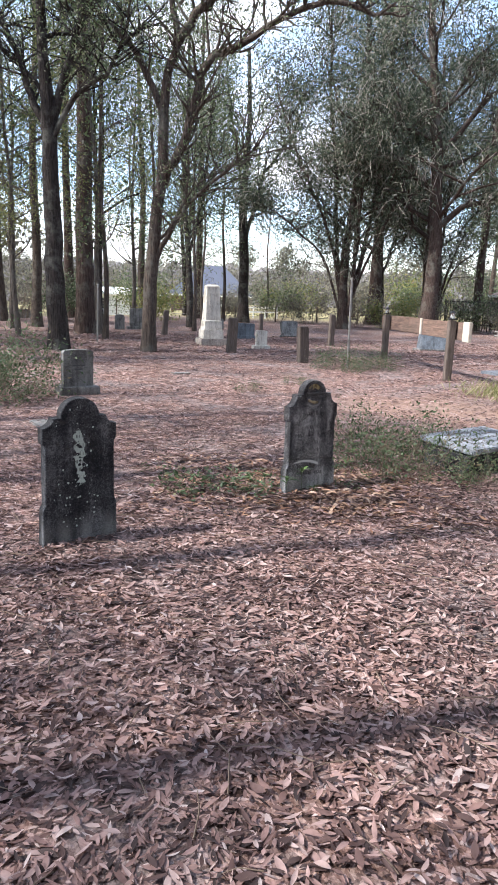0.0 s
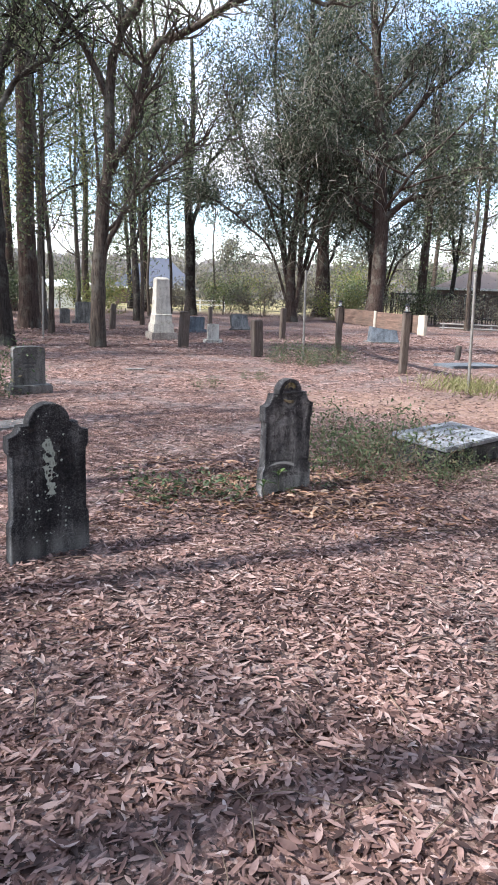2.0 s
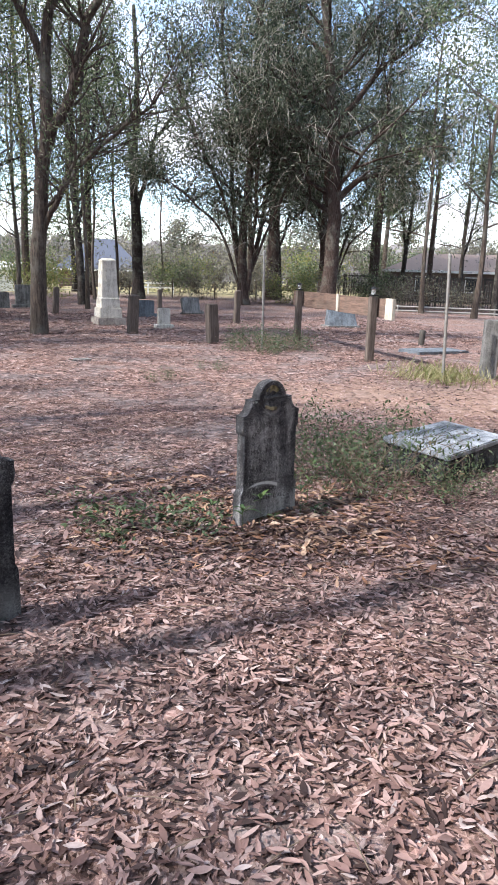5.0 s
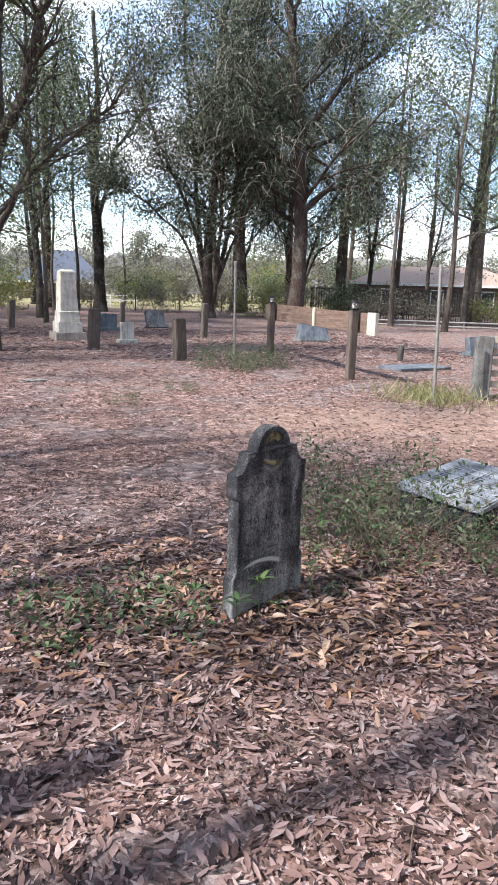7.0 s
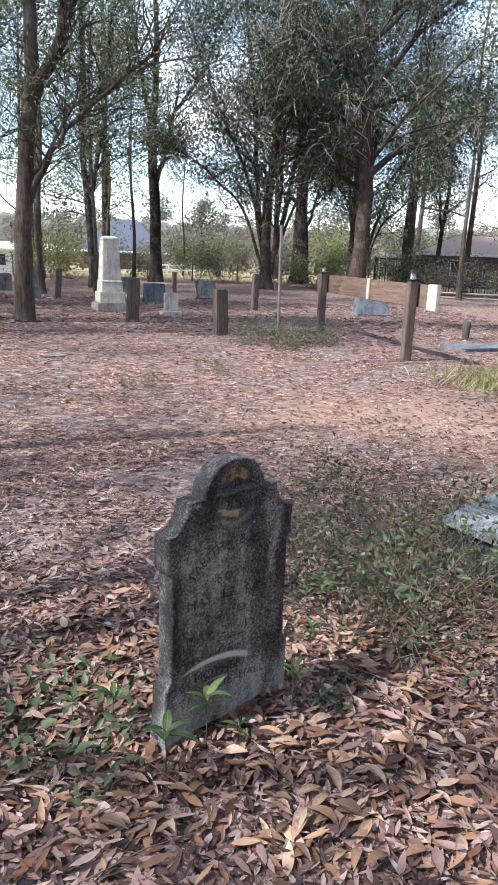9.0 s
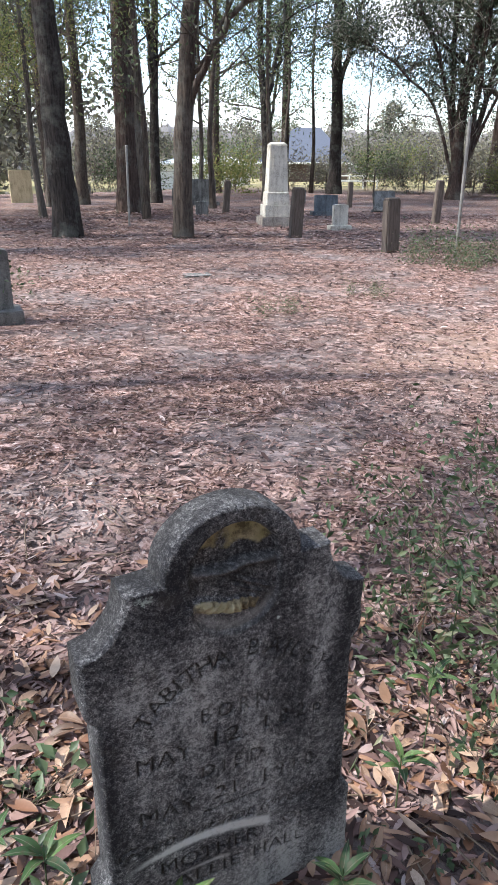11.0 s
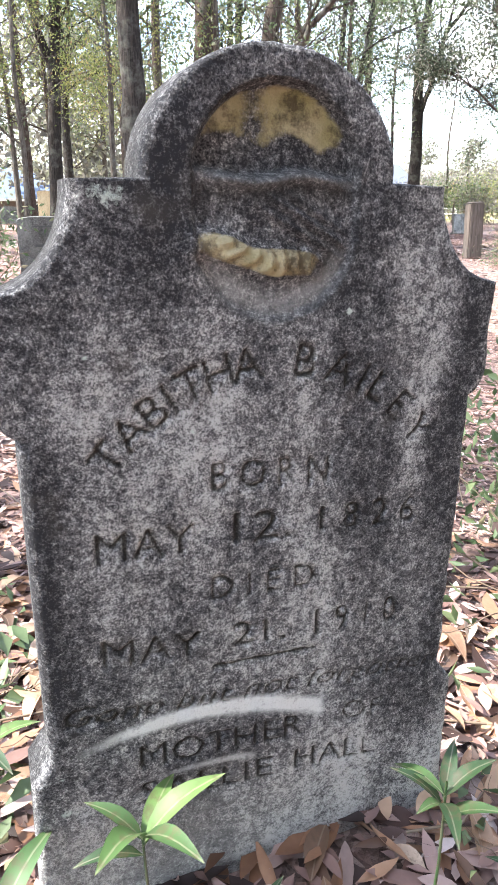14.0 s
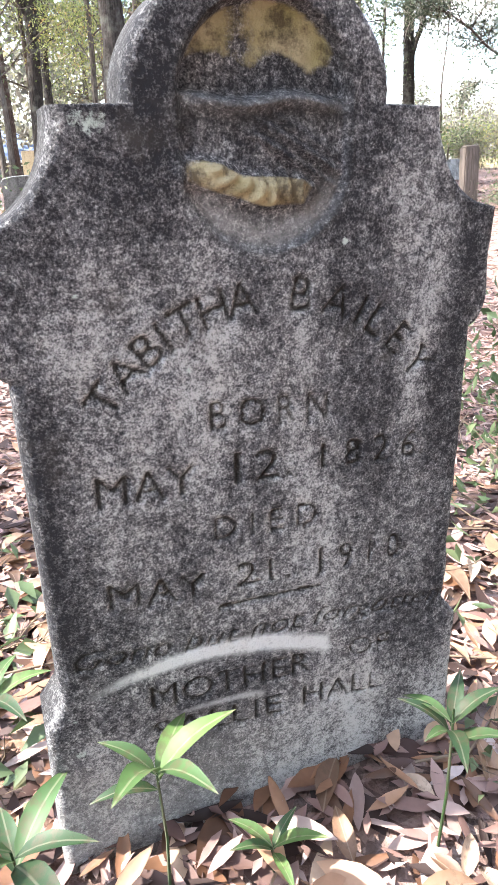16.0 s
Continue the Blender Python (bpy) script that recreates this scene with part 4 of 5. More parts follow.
# ---- fence posts, rods and the sign ----
for x, y, r, h, lean, lab in ((-1.46, 20.8, 0.15, 1.02, 2, "square weathered timber fence post"), (0.70, 18.5, 0.15, 0.93, -2, "thick weathered timber post in the leaves"),
                              (1.80, 25.7, 0.11, 1.12, 1, "weathered timber post with a cap"), (-5.0, 28.5, 0.12, 1.0, 4, "old leaning timber post"), (-1.2, 33.5, 0.1, 0.9, 0, "thin old timber post in leaves")):
    t = thing("fence_post", pose(x, y, ground_z(x, y), lean, lean, 25), lab, "post", "fence posts")
    part("post", box(r * 1.75, r * 1.75, h + 0.2, (0, 0, -0.2), 0.02, 0.97, 0.012, 3, x), M_POST, t)
    part("post_top", box(r * 1.6, r * 1.6, 0.025, (0, 0, h), 0.008, 0.8, 0.004, 1), M_POST, t)


def rod(x, y, h, r, label, lean=0.0):
    t = thing("metal_pole", pose(x, y, 0, 0, lean, 0), label, "pole", "metal poles")
    part("pole", post_round(r, h + 0.15, 10, 1.0), M_PIPE, t, "", True, pose(0, 0, -0.15))
    part("cap", post_round(r * 1.25, 0.05, 10, 0.8), M_PIPE, t, "", True, pose(0, 0, h - 0.02))


rod(1.80, 17.1, 2.18, 0.028, "thin galvanised pole standing in low weeds", -0.8)
rod(4.46, 12.7, 2.08, 0.028, "thin galvanised pole in a clump of grass", -2.3)
rod(-6.1, 22.5, 1.9, 0.03, "thin grey pole among tree trunks", 1.0)

sign = thing("board_sign", pose(0, 0, 0), "weathered brown plank sign on two timber posts", "sign")
pl, pr = Vector((2.98, 19.4, 0)), Vector((3.86, 15.35, 0))
yaw = math.degrees(math.atan2(pr.y - pl.y, pr.x - pl.x))
span = (pr - pl).length
for p0 in (pl, pr):
    pp = part("post", box(0.15, 0.15, 1.52, (0, 0, -0.2), 0.012, 1, 0.004, 2), M_POST, sign, "", False, pose(p0.x, p0.y, 0, 0, 0, yaw))
    part("post_cap", box(0.15, 0.15, 0.03, (0, 0, 1.33), 0.006), M_BLACK, pp, "black cap")
    part("lantern_glass", post_round(0.05, 0.11, 10, 0.95), M_GLASS, pp, "clear glass lantern", True, pose(0, 0, 1.36))
    part("lantern_roof", box(0.13, 0.13, 0.05, (0, 0, 1.47), 0.005, 0.3), M_BLACK, pp)
midp = (pl + pr) / 2
side = Vector((-(pr - pl).y, (pr - pl).x, 0)).normalized()
for k, (a, b, lift) in enumerate(((-0.17, 0.53, 0.0), (0.535, 1.08, -0.015))):
    c = pl + (pr - pl) * (a + b) / 2 + side * 0.14
    part("board", box((b - a) * span, 0.05, 0.38, (0, 0, 0.92 + lift), 0.008, 1, 0.004, 3, k), M_BOARD, sign, "", False, pose(c.x, c.y, 0, 0, 0, yaw))
c = pl + (pr - pl) * 0.53 + side * 0.10
part("batten", box(0.12, 0.03, 0.40, (0, 0, 0.91), 0.006), M_PALEWOOD, sign, "", False, pose(c.x, c.y, 0, 0, 0, yaw))
c = pl + (pr - pl) * 1.125 + side * 0.12
part("end_board", box(0.3, 0.07, 0.42, (0, 0, 0.88), 0.006), M_PALEWOOD, sign, "pale end board", False, pose(c.x, c.y, 0, 0, 0, yaw))

t = thing("short_post", pose(6.27, 19.1, 0, 0, 3, 10), "short dark wooden post beside a flat slab", "post")
part("post", post_round(0.085, 0.5, 12, 0.9, 0.2), M_DARKWOOD, t, "", True, pose(0, 0, -0.1))

gp = thing("slatted_gate", pose(5.52, 13.3, 0, 0, 0, -12), "grey stone post carrying a pale slatted rail panel", "gate")
part("gate_post", box(0.26, 0.26, 1.2, (0, 0, -0.18), 0.015, 1, 0.004, 3), M_GREY, gp, "square grey stone post")
for k in range(5):
    part("slat", box(2.2, 0.035, 0.11, (1.25, 0, 0.17 + k * 0.185), 0.006), M_PALEWOOD, gp)
part("end_post", box(0.1, 0.1, 1.2, (2.35, 0, -0.18), 0.01), M_POST, gp)

# long low rails and the dark picket fence beyond them
rl = thing("low_rail_fence", pose(16.0, 36.5, 0, 0, 0, -18), "long low rail fence of pale pipe", "fence")
for z in (0.08, 0.30):
    v, f = tubes([(np.array([[x, 0.02 * math.sin(x), z] for x in np.linspace(-5, 8, 14)]), np.full(14, 0.05))], 8)
    child("rail", np_mesh("rail", v, f, M_PIPE, True), rl)
for k in range(6):
    part("stake", post_round(0.05, 0.52, 8), M_PIPE, rl, "", True, pose(-4.8 + k * 2.5, 0, -0.15))
fe = thing("picket_fence", pose(19.0, 42.0, 0, 0, 0, -19), "tall dark weathered picket fence with a top rail", "fence")
pk = bpy.data.meshes.new("picket")
bm = box(0.055, 0.022, 1.75, (0, 0, 0.05), 0.004)
bm.to_mesh(pk)
bm.free()
pk.materials.append(M_DARKWOOD)
for k in range(150):
    o = child("picket", pk, fe, "", pose(-9.5 + k * 0.155 + random.uniform(-0.012, 0.012), 0, random.uniform(-0.03, 0.03), 0, random.uniform(-1, 1), 0))
for z in (0.4, 1.82):
    part("rail", box(23.2, 0.05, 0.1, (2.0, 0.04, z), 0.006), M_DARKWOOD, fe)
for k in range(9):
    part("post", box(0.12, 0.12, 2.1, (-9.5 + k * 2.85, 0.12, -0.15), 0.01), M_DARKWOOD, fe)
wf = thing("white_railing", pose(-2.6, 58.0, 0, 0, 0, 4), "low white painted railing in the field", "railing")
for z in (0.45, 0.8):
    part("rail", box(3.2, 0.06, 0.1, (0, 0, z), 0.006), M_WHITEPAINT, wf)
for k in range(4):
    part("post", box(0.12, 0.12, 1.1, (-1.5 + k, 0, -0.15), 0.008), M_WHITEPAINT, wf)
cf = thing("wire_fence", pose(-2.0, 51.0, 0), "sagging wire fence on thin posts along the field", "fence")
for k in range(14):
    part("post", post_round(0.05, 1.35, 8), M_POST, cf, "", True, pose(-14 + k * 3.0, 0.3 * math.sin(k), -0.1))
for z in (0.35, 0.75, 1.1):
    v, f = tubes([(np.array([[x, 0.3 * math.sin((x + 14) / 3), z - 0.04 * math.sin((x + 14) / 3 * math.pi) ** 2] for x in np.linspace(-14, 25, 79)]), np.full(79, 0.012))], 5)
    child("wire", np_mesh("wire", v, f, M_PIPE, True), cf)


# ---- far houses ----
def house(name, x, y, yaw, w, d, wall_h, roof_h, wall, roof, label, windows=3, sink=0.0):
    t = thing(name, pose(x, y, ground_z(x, y) - sink, 0, 0, yaw), label, "house")
    part("wall", box(w, d, wall_h, (0, 0, 0), 0.02), wall, t)
    bm = bmesh.new()
    o = 0.5
    a = [bm.verts.new(p) for p in ((-w / 2 - o, -d / 2 - o, wall_h - 0.1), (w / 2 + o, -d / 2 - o, wall_h - 0.1), (w / 2 + o, d / 2 + o, wall_h - 0.1), (-w / 2 - o, d / 2 + o, wall_h - 0.1),
                                   (-w / 2 + d * 0.35, 0, wall_h + roof_h), (w / 2 - d * 0.35, 0, wall_h + roof_h))]
    for q in ((0, 1, 5, 4), (1, 2, 5), (2, 3, 4, 5), (3, 0, 4), (3, 2, 1, 0)):
        bm.faces.new([a[i] for i in q])
    rf = part("roof", bm, roof, t)
    part("eave_board", box(w + 2 * o, 0.05, 0.2, (0, -d / 2 - o - 0.03, wall_h - 0.22), 0.01), M_WHITEPAINT, rf)
    for k in range(windows):
        u = -w / 2 + w * (k + 0.7) / (windows + 0.4)
        wd = part("window", box(1.1, 0.08, 1.3, (u, -d / 2 - 0.02, wall_h * 0.5 - 0.5), 0.01), M_WHITEPAINT, t, "white framed window")
        part("pane", box(0.9, 0.04, 1.1, (u, -d / 2 - 0.06, wall_h * 0.5 - 0.4), 0.005), M_DARKGLASS, wd)
    return t


house("house", -43, 58, 38, 17, 9, 2.3, 2.6, M_BRICK, M_ROOF_BLUE, "low brick house with a blue metal roof", 4)
house("house", -9.8, 84, 4, 9, 9, 1.9, 3.4, M_BRICK, M_ROOF_GREY, "house with a dark grey metal roof behind trees", 2)
house("barn", -20.5, 82, 6, 9, 6, 2.7, 0.7, M_WHITEPAINT, M_WHITEPAINT, "long white painted shed beyond the trees", 2)
house("house", 25.0, 62, -16, 14, 8, 2.6, 1.5, M_BRICK, M_ROOF_TAN, "low house with a tan shingle roof", 3)
house("house", 36.0, 62, -22, 12, 8, 2.8, 1.6, M_TANWALL, M_ROOF_TAN, "tan sided house behind the fence", 2)


# ---- the two forked trees beside the graves ----
def rel(base, pts, sway=0.0, seed=0):
    """Limb points relative to the tree's foot, with some swing in depth."""
    r = random.Random(seed)
    out, k = [], r.uniform(-1, 1)
    for i, (x, z) in enumerate(pts):
        out.append((x - base[0], k * sway * i, z))
    return out


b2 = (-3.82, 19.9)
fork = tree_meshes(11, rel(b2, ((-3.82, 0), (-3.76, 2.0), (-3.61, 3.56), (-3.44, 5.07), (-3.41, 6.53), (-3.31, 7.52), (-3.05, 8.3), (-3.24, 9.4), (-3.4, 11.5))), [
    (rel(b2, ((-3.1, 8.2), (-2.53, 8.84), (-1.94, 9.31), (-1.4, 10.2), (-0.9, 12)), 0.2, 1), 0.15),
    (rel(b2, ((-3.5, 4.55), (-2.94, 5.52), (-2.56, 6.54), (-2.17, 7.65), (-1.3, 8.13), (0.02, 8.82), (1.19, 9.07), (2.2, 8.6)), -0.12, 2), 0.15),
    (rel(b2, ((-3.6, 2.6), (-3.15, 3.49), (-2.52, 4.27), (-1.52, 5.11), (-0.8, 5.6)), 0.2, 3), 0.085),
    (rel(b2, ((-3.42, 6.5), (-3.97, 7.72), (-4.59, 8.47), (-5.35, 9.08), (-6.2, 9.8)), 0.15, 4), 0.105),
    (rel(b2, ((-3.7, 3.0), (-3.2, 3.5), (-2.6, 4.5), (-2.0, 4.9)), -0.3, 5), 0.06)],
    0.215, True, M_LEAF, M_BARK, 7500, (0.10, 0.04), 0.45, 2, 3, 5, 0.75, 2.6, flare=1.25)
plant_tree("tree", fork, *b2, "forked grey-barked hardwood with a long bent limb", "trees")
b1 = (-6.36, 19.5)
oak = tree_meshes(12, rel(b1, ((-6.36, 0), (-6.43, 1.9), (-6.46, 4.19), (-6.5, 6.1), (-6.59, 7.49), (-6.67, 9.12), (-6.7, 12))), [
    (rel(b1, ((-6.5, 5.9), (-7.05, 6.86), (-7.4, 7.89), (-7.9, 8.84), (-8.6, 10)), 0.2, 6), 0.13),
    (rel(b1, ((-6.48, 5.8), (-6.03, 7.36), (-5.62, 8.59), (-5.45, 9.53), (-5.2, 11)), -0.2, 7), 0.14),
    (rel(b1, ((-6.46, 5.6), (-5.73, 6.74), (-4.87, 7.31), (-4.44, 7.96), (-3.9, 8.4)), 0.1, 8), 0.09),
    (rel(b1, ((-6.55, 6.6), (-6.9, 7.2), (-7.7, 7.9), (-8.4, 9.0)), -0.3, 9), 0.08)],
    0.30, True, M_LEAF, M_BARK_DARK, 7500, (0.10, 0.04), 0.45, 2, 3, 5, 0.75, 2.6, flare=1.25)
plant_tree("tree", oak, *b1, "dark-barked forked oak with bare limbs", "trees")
bd = (-3.14, 47.0)
slim = tree_meshes(13, rel(bd, ((-3.14, 0), (-3.22, 4.89), (-3.4, 8.12), (-3.23, 9.7), (-3.1, 13), (-3.3, 17))), [
    (rel(bd, ((-3.15, 5.6), (-2.56, 7.43), (-1.97, 9.56), (-0.24, 12.0), (0.4, 14)), 0.2, 1), 0.17),
    (rel(bd, ((-3.3, 7.5), (-3.6, 9.5), (-4.1, 12.0), (-4.6, 15)), 0.2, 2), 0.15)],
    0.36, True, M_LEAF, M_BARK_DARK, 2600, (0.2, 0.09), 0.5, 2, 3, 5, 0.55, 3.2, flare=1.5)
plant_tree("tree", slim, *bd, "slim dark tree forking above the field", "trees")

# ---- cedars with dense drooping crowns ----
cedar_a = tree_meshes(21, ((0, 0, 0), (-0.1, 0, 3.7), (0.3, 0.2, 8), (0.5, 0, 13), (0.4, 0, 19)), [
    (((-0.3, 0, 1.2), (-1.4, 0.2, 4.2), (-2.6, 0, 5.3), (-4.2, 0.3, 6.6), (-5.6, 0, 7.0)), 0.09),
    (((-0.2, 0, 1.5), (-1.0, -0.3, 5.0), (-2.4, -0.4, 8.2), (-3.6, -0.2, 10.8), (-4.4, 0, 13)), 0.11),
    (((0.2, 0.1, 1.0), (0.9, 0.3, 4.0), (1.5, 0.2, 8.0), (1.9, 0, 12.5), (2.0, 0, 17)), 0.17),
    (((0.1, 0.4, 1.0), (-0.5, 0.9, 4.5), (-0.9, 1.0, 9.0), (-1.4, 0.8, 14), (-1.6, 0.6, 18)), 0.16),
    (((0.3, -0.2, 1.5), (2.0, -0.6, 6.0), (3.4, -0.8, 9.5), (4.6, -0.6, 12)), 0.09),
    (((0.25, -0.2, 0.8), (0.5, -0.4, 4.0), (0.6, -0.5, 9.0), (0.9, -0.5, 15)), 0.15)],
    0.32, True, M_LEAF_DARK, M_BARK_RED, 40000, (0.24, 0.07), 0.6, 2, 3, 14, 0.3, 4.2, 0.0, 0.3, 0.35, 1.7, hang=900)
cedar_b = tree_meshes(22, ((0, 0, 0.0), (0.15, 0, 3.5), (-0.1, 0, 8.9), (-0.8, 0, 14), (-1.3, 0, 19)), [
    (((0.1, 0, 5.8), (1.6, 0, 6.9), (3.2, 0.2, 7.5), (5.0, 0.2, 8.6)), 0.2),
    (((-0.0, 0, 7.5), (-1.8, -0.4, 9.0), (-3.2, -0.4, 9.5), (-4.6, -0.3, 11)), 0.17),
    (((0.0, 0, 9.5), (1.8, -0.4, 12.0), (3.6, -0.4, 13.5), (5.2, 0, 16)), 0.17)],
    0.48, True, M_LEAF_DARK, M_BARK_RED, 34000, (0.24, 0.07), 0.65, 2, 3, 16, 0.33, 4.6, 0.05, 0.3, 0.45, 1.5, hang=1500)
plant_tree("cedar_tree", cedar_a, 3.3, 42.0, "many-stemmed red cedar with a dark drooping crown", "cedars")
plant_tree("cedar_tree", cedar_b, 7.9, 40.0, "large old cedar with stringy bark and hanging twigs", "cedars")
plant_tree("cedar_tree", cedar_a, 11.5, 56.0, "red cedar behind the sign", "cedars", 140, 1.0)
plant_tree("cedar_tree", cedar_b, 6.3, 53.0, "tall cedar at the field's edge", "cedars", 60, 1.1)

# ---- the wood: shared kinds of tree ----
kinds = [
    tree_meshes(31, ((0, 0, 0), (0.1, 0.1, 4), (0.0, 0.2, 9), (0.3, 0.2, 14), (0.2, 0, 19)), [], 0.27, True, M_LEAF, M_BARK, 12000, (0.15, 0.06), 0.55, 2, 3, 12, 0.38, 3.6),
    tree_meshes(32, ((0, 0, 0), (-0.2, 0, 4), (-0.5, 0.1, 8), (-0.3, 0.2, 13), (-0.2, 0.3, 18)), [(((-0.3, 0, 4.5), (0.7, 0.2, 7.5), (1.4, 0.4, 11), (1.8, 0.4, 15)), 0.15)],
                0.24, True, M_LEAF, M_BARK_DARK, 11000, (0.15, 0.06), 0.55, 2, 3, 10, 0.35, 3.4),
    tree_meshes(33, ((0, 0, 0), (0.05, 0, 5), (0.15, 0, 11), (0.1, 0, 17), (0.1, 0, 23)), [], 0.34, True, M_LEAF_DARK, M_BARK_RED, 5200, (0.24, 0.07), 0.5, 2, 3, 11, 0.5, 3.6, flare=1.3),
    tree_meshes(34, ((0, 0, 0), (0.15, 0, 2.5), (0.1, 0.1, 5.5), (0.35, 0.2, 9), (0.3, 0, 12)), [], 0.12, True, M_LEAF_GOLD, M_BARK_PALE, 5200, (0.11, 0.05), 0.5, 2, 3, 10, 0.3, 2.5),
    tree_meshes(35, ((0, 0, 0), (-0.1, 0, 2), (0.05, 0.1, 4.5), (-0.1, 0.1, 7), (-0.1, 0, 9)), [], 0.085, True, M_LEAF, M_BARK, 2600, (0.13, 0.06), 0.45, 2, 3, 10, 0.3, 2.0),
]
names = ("brown-barked hardwood in the wood", "dark leaning hardwood with a side stem", "tall straight pine with plated bark", "young sapling with yellow-green leaves", "thin young tree with small leaves")
WOOD = ((-11.7, 31.7, 0, .9), (-8.1, 27.6, 2, 1.15), (-6.5, 24.9, 4, 1.2), (-7.2, 26.8, 3, 1.0), (-9.4, 34, 1, .9), (-6.1, 31, 4, 1.3), (-5.2, 37, 1, .8), (-13.4, 27, 4, 1.2), (-15.2, 36, 0, 1.0),
        (-11.9, 24.7, 1, .95), (-18.7, 36.4, 1, 1.0), (-17.0, 28, 3, 1.1), (-22, 31, 0, 1.0), (-14.5, 45, 2, 1.0), (-9.9, 46, 0, .95), (-6.9, 52, 2, .9), (-5.5, 44, 4, 1.2), (-8.9, 58, 1, .9), (-12.5, 55, 3, 1.3),
        (-20, 47, 0, 1.1), (-25, 42, 2, 1.0), (-28, 33, 1, 1.0), (-24, 52, 3, 1.3), (-4.4, 33, 4, 1.1), (-2.2, 62, 4, 1.2), (9.9, 52, 2, .8), (12.5, 47, 2, .75), (7.2, 55, 1, .8), (5.6, 63, 0, .9),
        (14.5, 55, 0, .9), (17.8, 58, 1, .9), (20.5, 52, 1, .7), (24, 46, 0, .95), (-5.9, 41, 4, 1.5), (-4.6, 48, 4, 1.4), (13.8, 33.5, 4, 1.6), (16.4, 37, 1, 0.75), (18.5, 41, 0, 0.9), (12.6, 37.5, 4, 1.5), (27, 52, 1, 1.0), (31, 45, 2, .9), (19, 68, 0, 1.0), (16.2, 47, 2, .62), (19.3, 49, 4, 1.5), (21.8, 46.5, 0, 1.0), (-31, 62, 0, 1.0), (-36, 47, 1, 1.1))
for k, (x, y, kind, size) in enumerate(WOOD):
    plant_tree("tree" if kind != 2 else "pine_tree", kinds[kind], x, y, names[kind], "trees of the wood", (k * 67) % 360, size)
for k, (x, y, size) in enumerate(((-12.6, 22.5, 0.8), (-10.4, 21.0, 0.7), (-14.2, 26.0, 0.9), (-9.6, 24.5, 0.85), (-16.5, 24.0, 0.95), (-12.0, 29.5, 0.9), (-8.6, 38, 1.0))):
    plant_tree("tree", kinds[3], x, y, names[3], "trees of the wood", (k * 71) % 360, size)
# unseen trees, added as more of the wood to shade the walk
for k, (x, y, kind, size) in enumerate(((-12.5, 14.0, 1, 1.0), (-20, 14, 0, 1.0), (-17, 21, 2, 1.0), (-24, 17, 0, 1.1))):
    plant_tree("tree" if kind != 2 else "pine_tree", kinds[kind], x, y, names[kind], "trees of the wood", (k * 101) % 360, size)
# a sparser crown for more unseen trees that dapple the sun near the graves
thin = tree_meshes(36, ((0, 0, 0), (-0.1, 0.1, 4), (0.2, 0.1, 8), (0.1, 0.2, 13), (0.2, 0.1, 18)), [(((0, 0, 4.8), (-0.8, 0.3, 7.5), (-1.6, 0.2, 11), (-2.0, 0.3, 14)), 0.14)],
                   0.25, True, M_LEAF, M_BARK, 5600, (0.14, 0.055), 0.6, 2, 3, 11, 0.36, 3.6)
for k, (x, y, size) in enumerate(((-9.5, -4.8, 0.95), (-9.0, -1.6, 0.9), (-10.2, 2.6, 0.9), (-13.5, 4.4, 1.0), (-12.5, -1.0, 1.0))):
    plant_tree("tree", thin, x, y, "added unseen half-bare hardwood, its thin crown dappling the sun", "trees of the wood", (k * 109) % 360, size)
# far ridge of bare woods closing the field
def ridge(radius, low_h, rough, seed, n=900):
    v = []
    for i in range(n + 1):
        a = radians(-80 + 160 * i / n)
        h = low_h * (1 + 0.25 * noise.noise((a * 5, seed, 0))) + rough * noise.noise((a * 60, seed, 1)) + 0.6 * rough * noise.noise((a * 210, seed, 2))
        for z, dd in ((-3.0, 0.0), (h * 0.6, 1.5), (h, 3.0)):
            r = radius + dd
            v.append((r * math.sin(a), r * math.cos(a), z))
    k = np.arange(n)[:, None] * 3
    f = np.concatenate([k + np.array([[0, 3, 4, 1]]), k + np.array([[1, 4, 5, 2]])])
    return np_mesh("backdrop", v, f, M_RIDGE)


tagged(new("backdrop", ridge(175, 9.0, 1.6, 2.0)), "far grey ridge of bare winter woods", "distant woods", kind="structure")

# distant grey woods round the field
far_kinds = [tree_meshes(51 + k, ((0, 0, 0), (0.2, 0, 3), (0.1, 0.1, 6), (0.2, 0.1, 10)), [], 0.2, True, M_FARLEAF, M_BARK, 3000, (0.42, 0.26), 0.9, 1, 3, 12, 0.08, 3.4, lowest=0.2) for k in range(3)]
for k in range(72):
    a = radians(-64 + 128 * k / 71)
    d = 96 + 44 * ((k * 7) % 5) / 4
    plant_tree("tree", far_kinds[k % 3], d * math.sin(a), d * math.cos(a), "distant grey tree at the field's far edge", "distant trees", (k * 53) % 360, (0.72, 0.85, 0.6, 0.78)[k % 4])
for k, (a, d) in enumerate(((-54, 46), (-51, 60), (-48, 52), (-29, 70), (-27, 84), (-39, 84), (-44, 88), (-35, 90))):
    plant_tree("tree", far_kinds[k % 3], d * math.sin(radians(a)), d * math.cos(radians(a)), "hazy leafy tree deeper in the wood", "trees of the wood", (k * 61) % 360, (1.5, 1.75, 1.35)[k % 3])
# unseen dense trees, added behind and right of the walk to block sky light
for k, (x, y) in enumerate(((1.5, -9), (6, -8), (11, -2), (14, 4), (13, 11), (4, -14), (9, -12), (16, 13), (17, -4))):
    plant_tree("tree", far_kinds[k % 3], x, y, "added unseen leafy tree screening off sky light", "trees of the wood", (k * 83) % 360, 1.5)


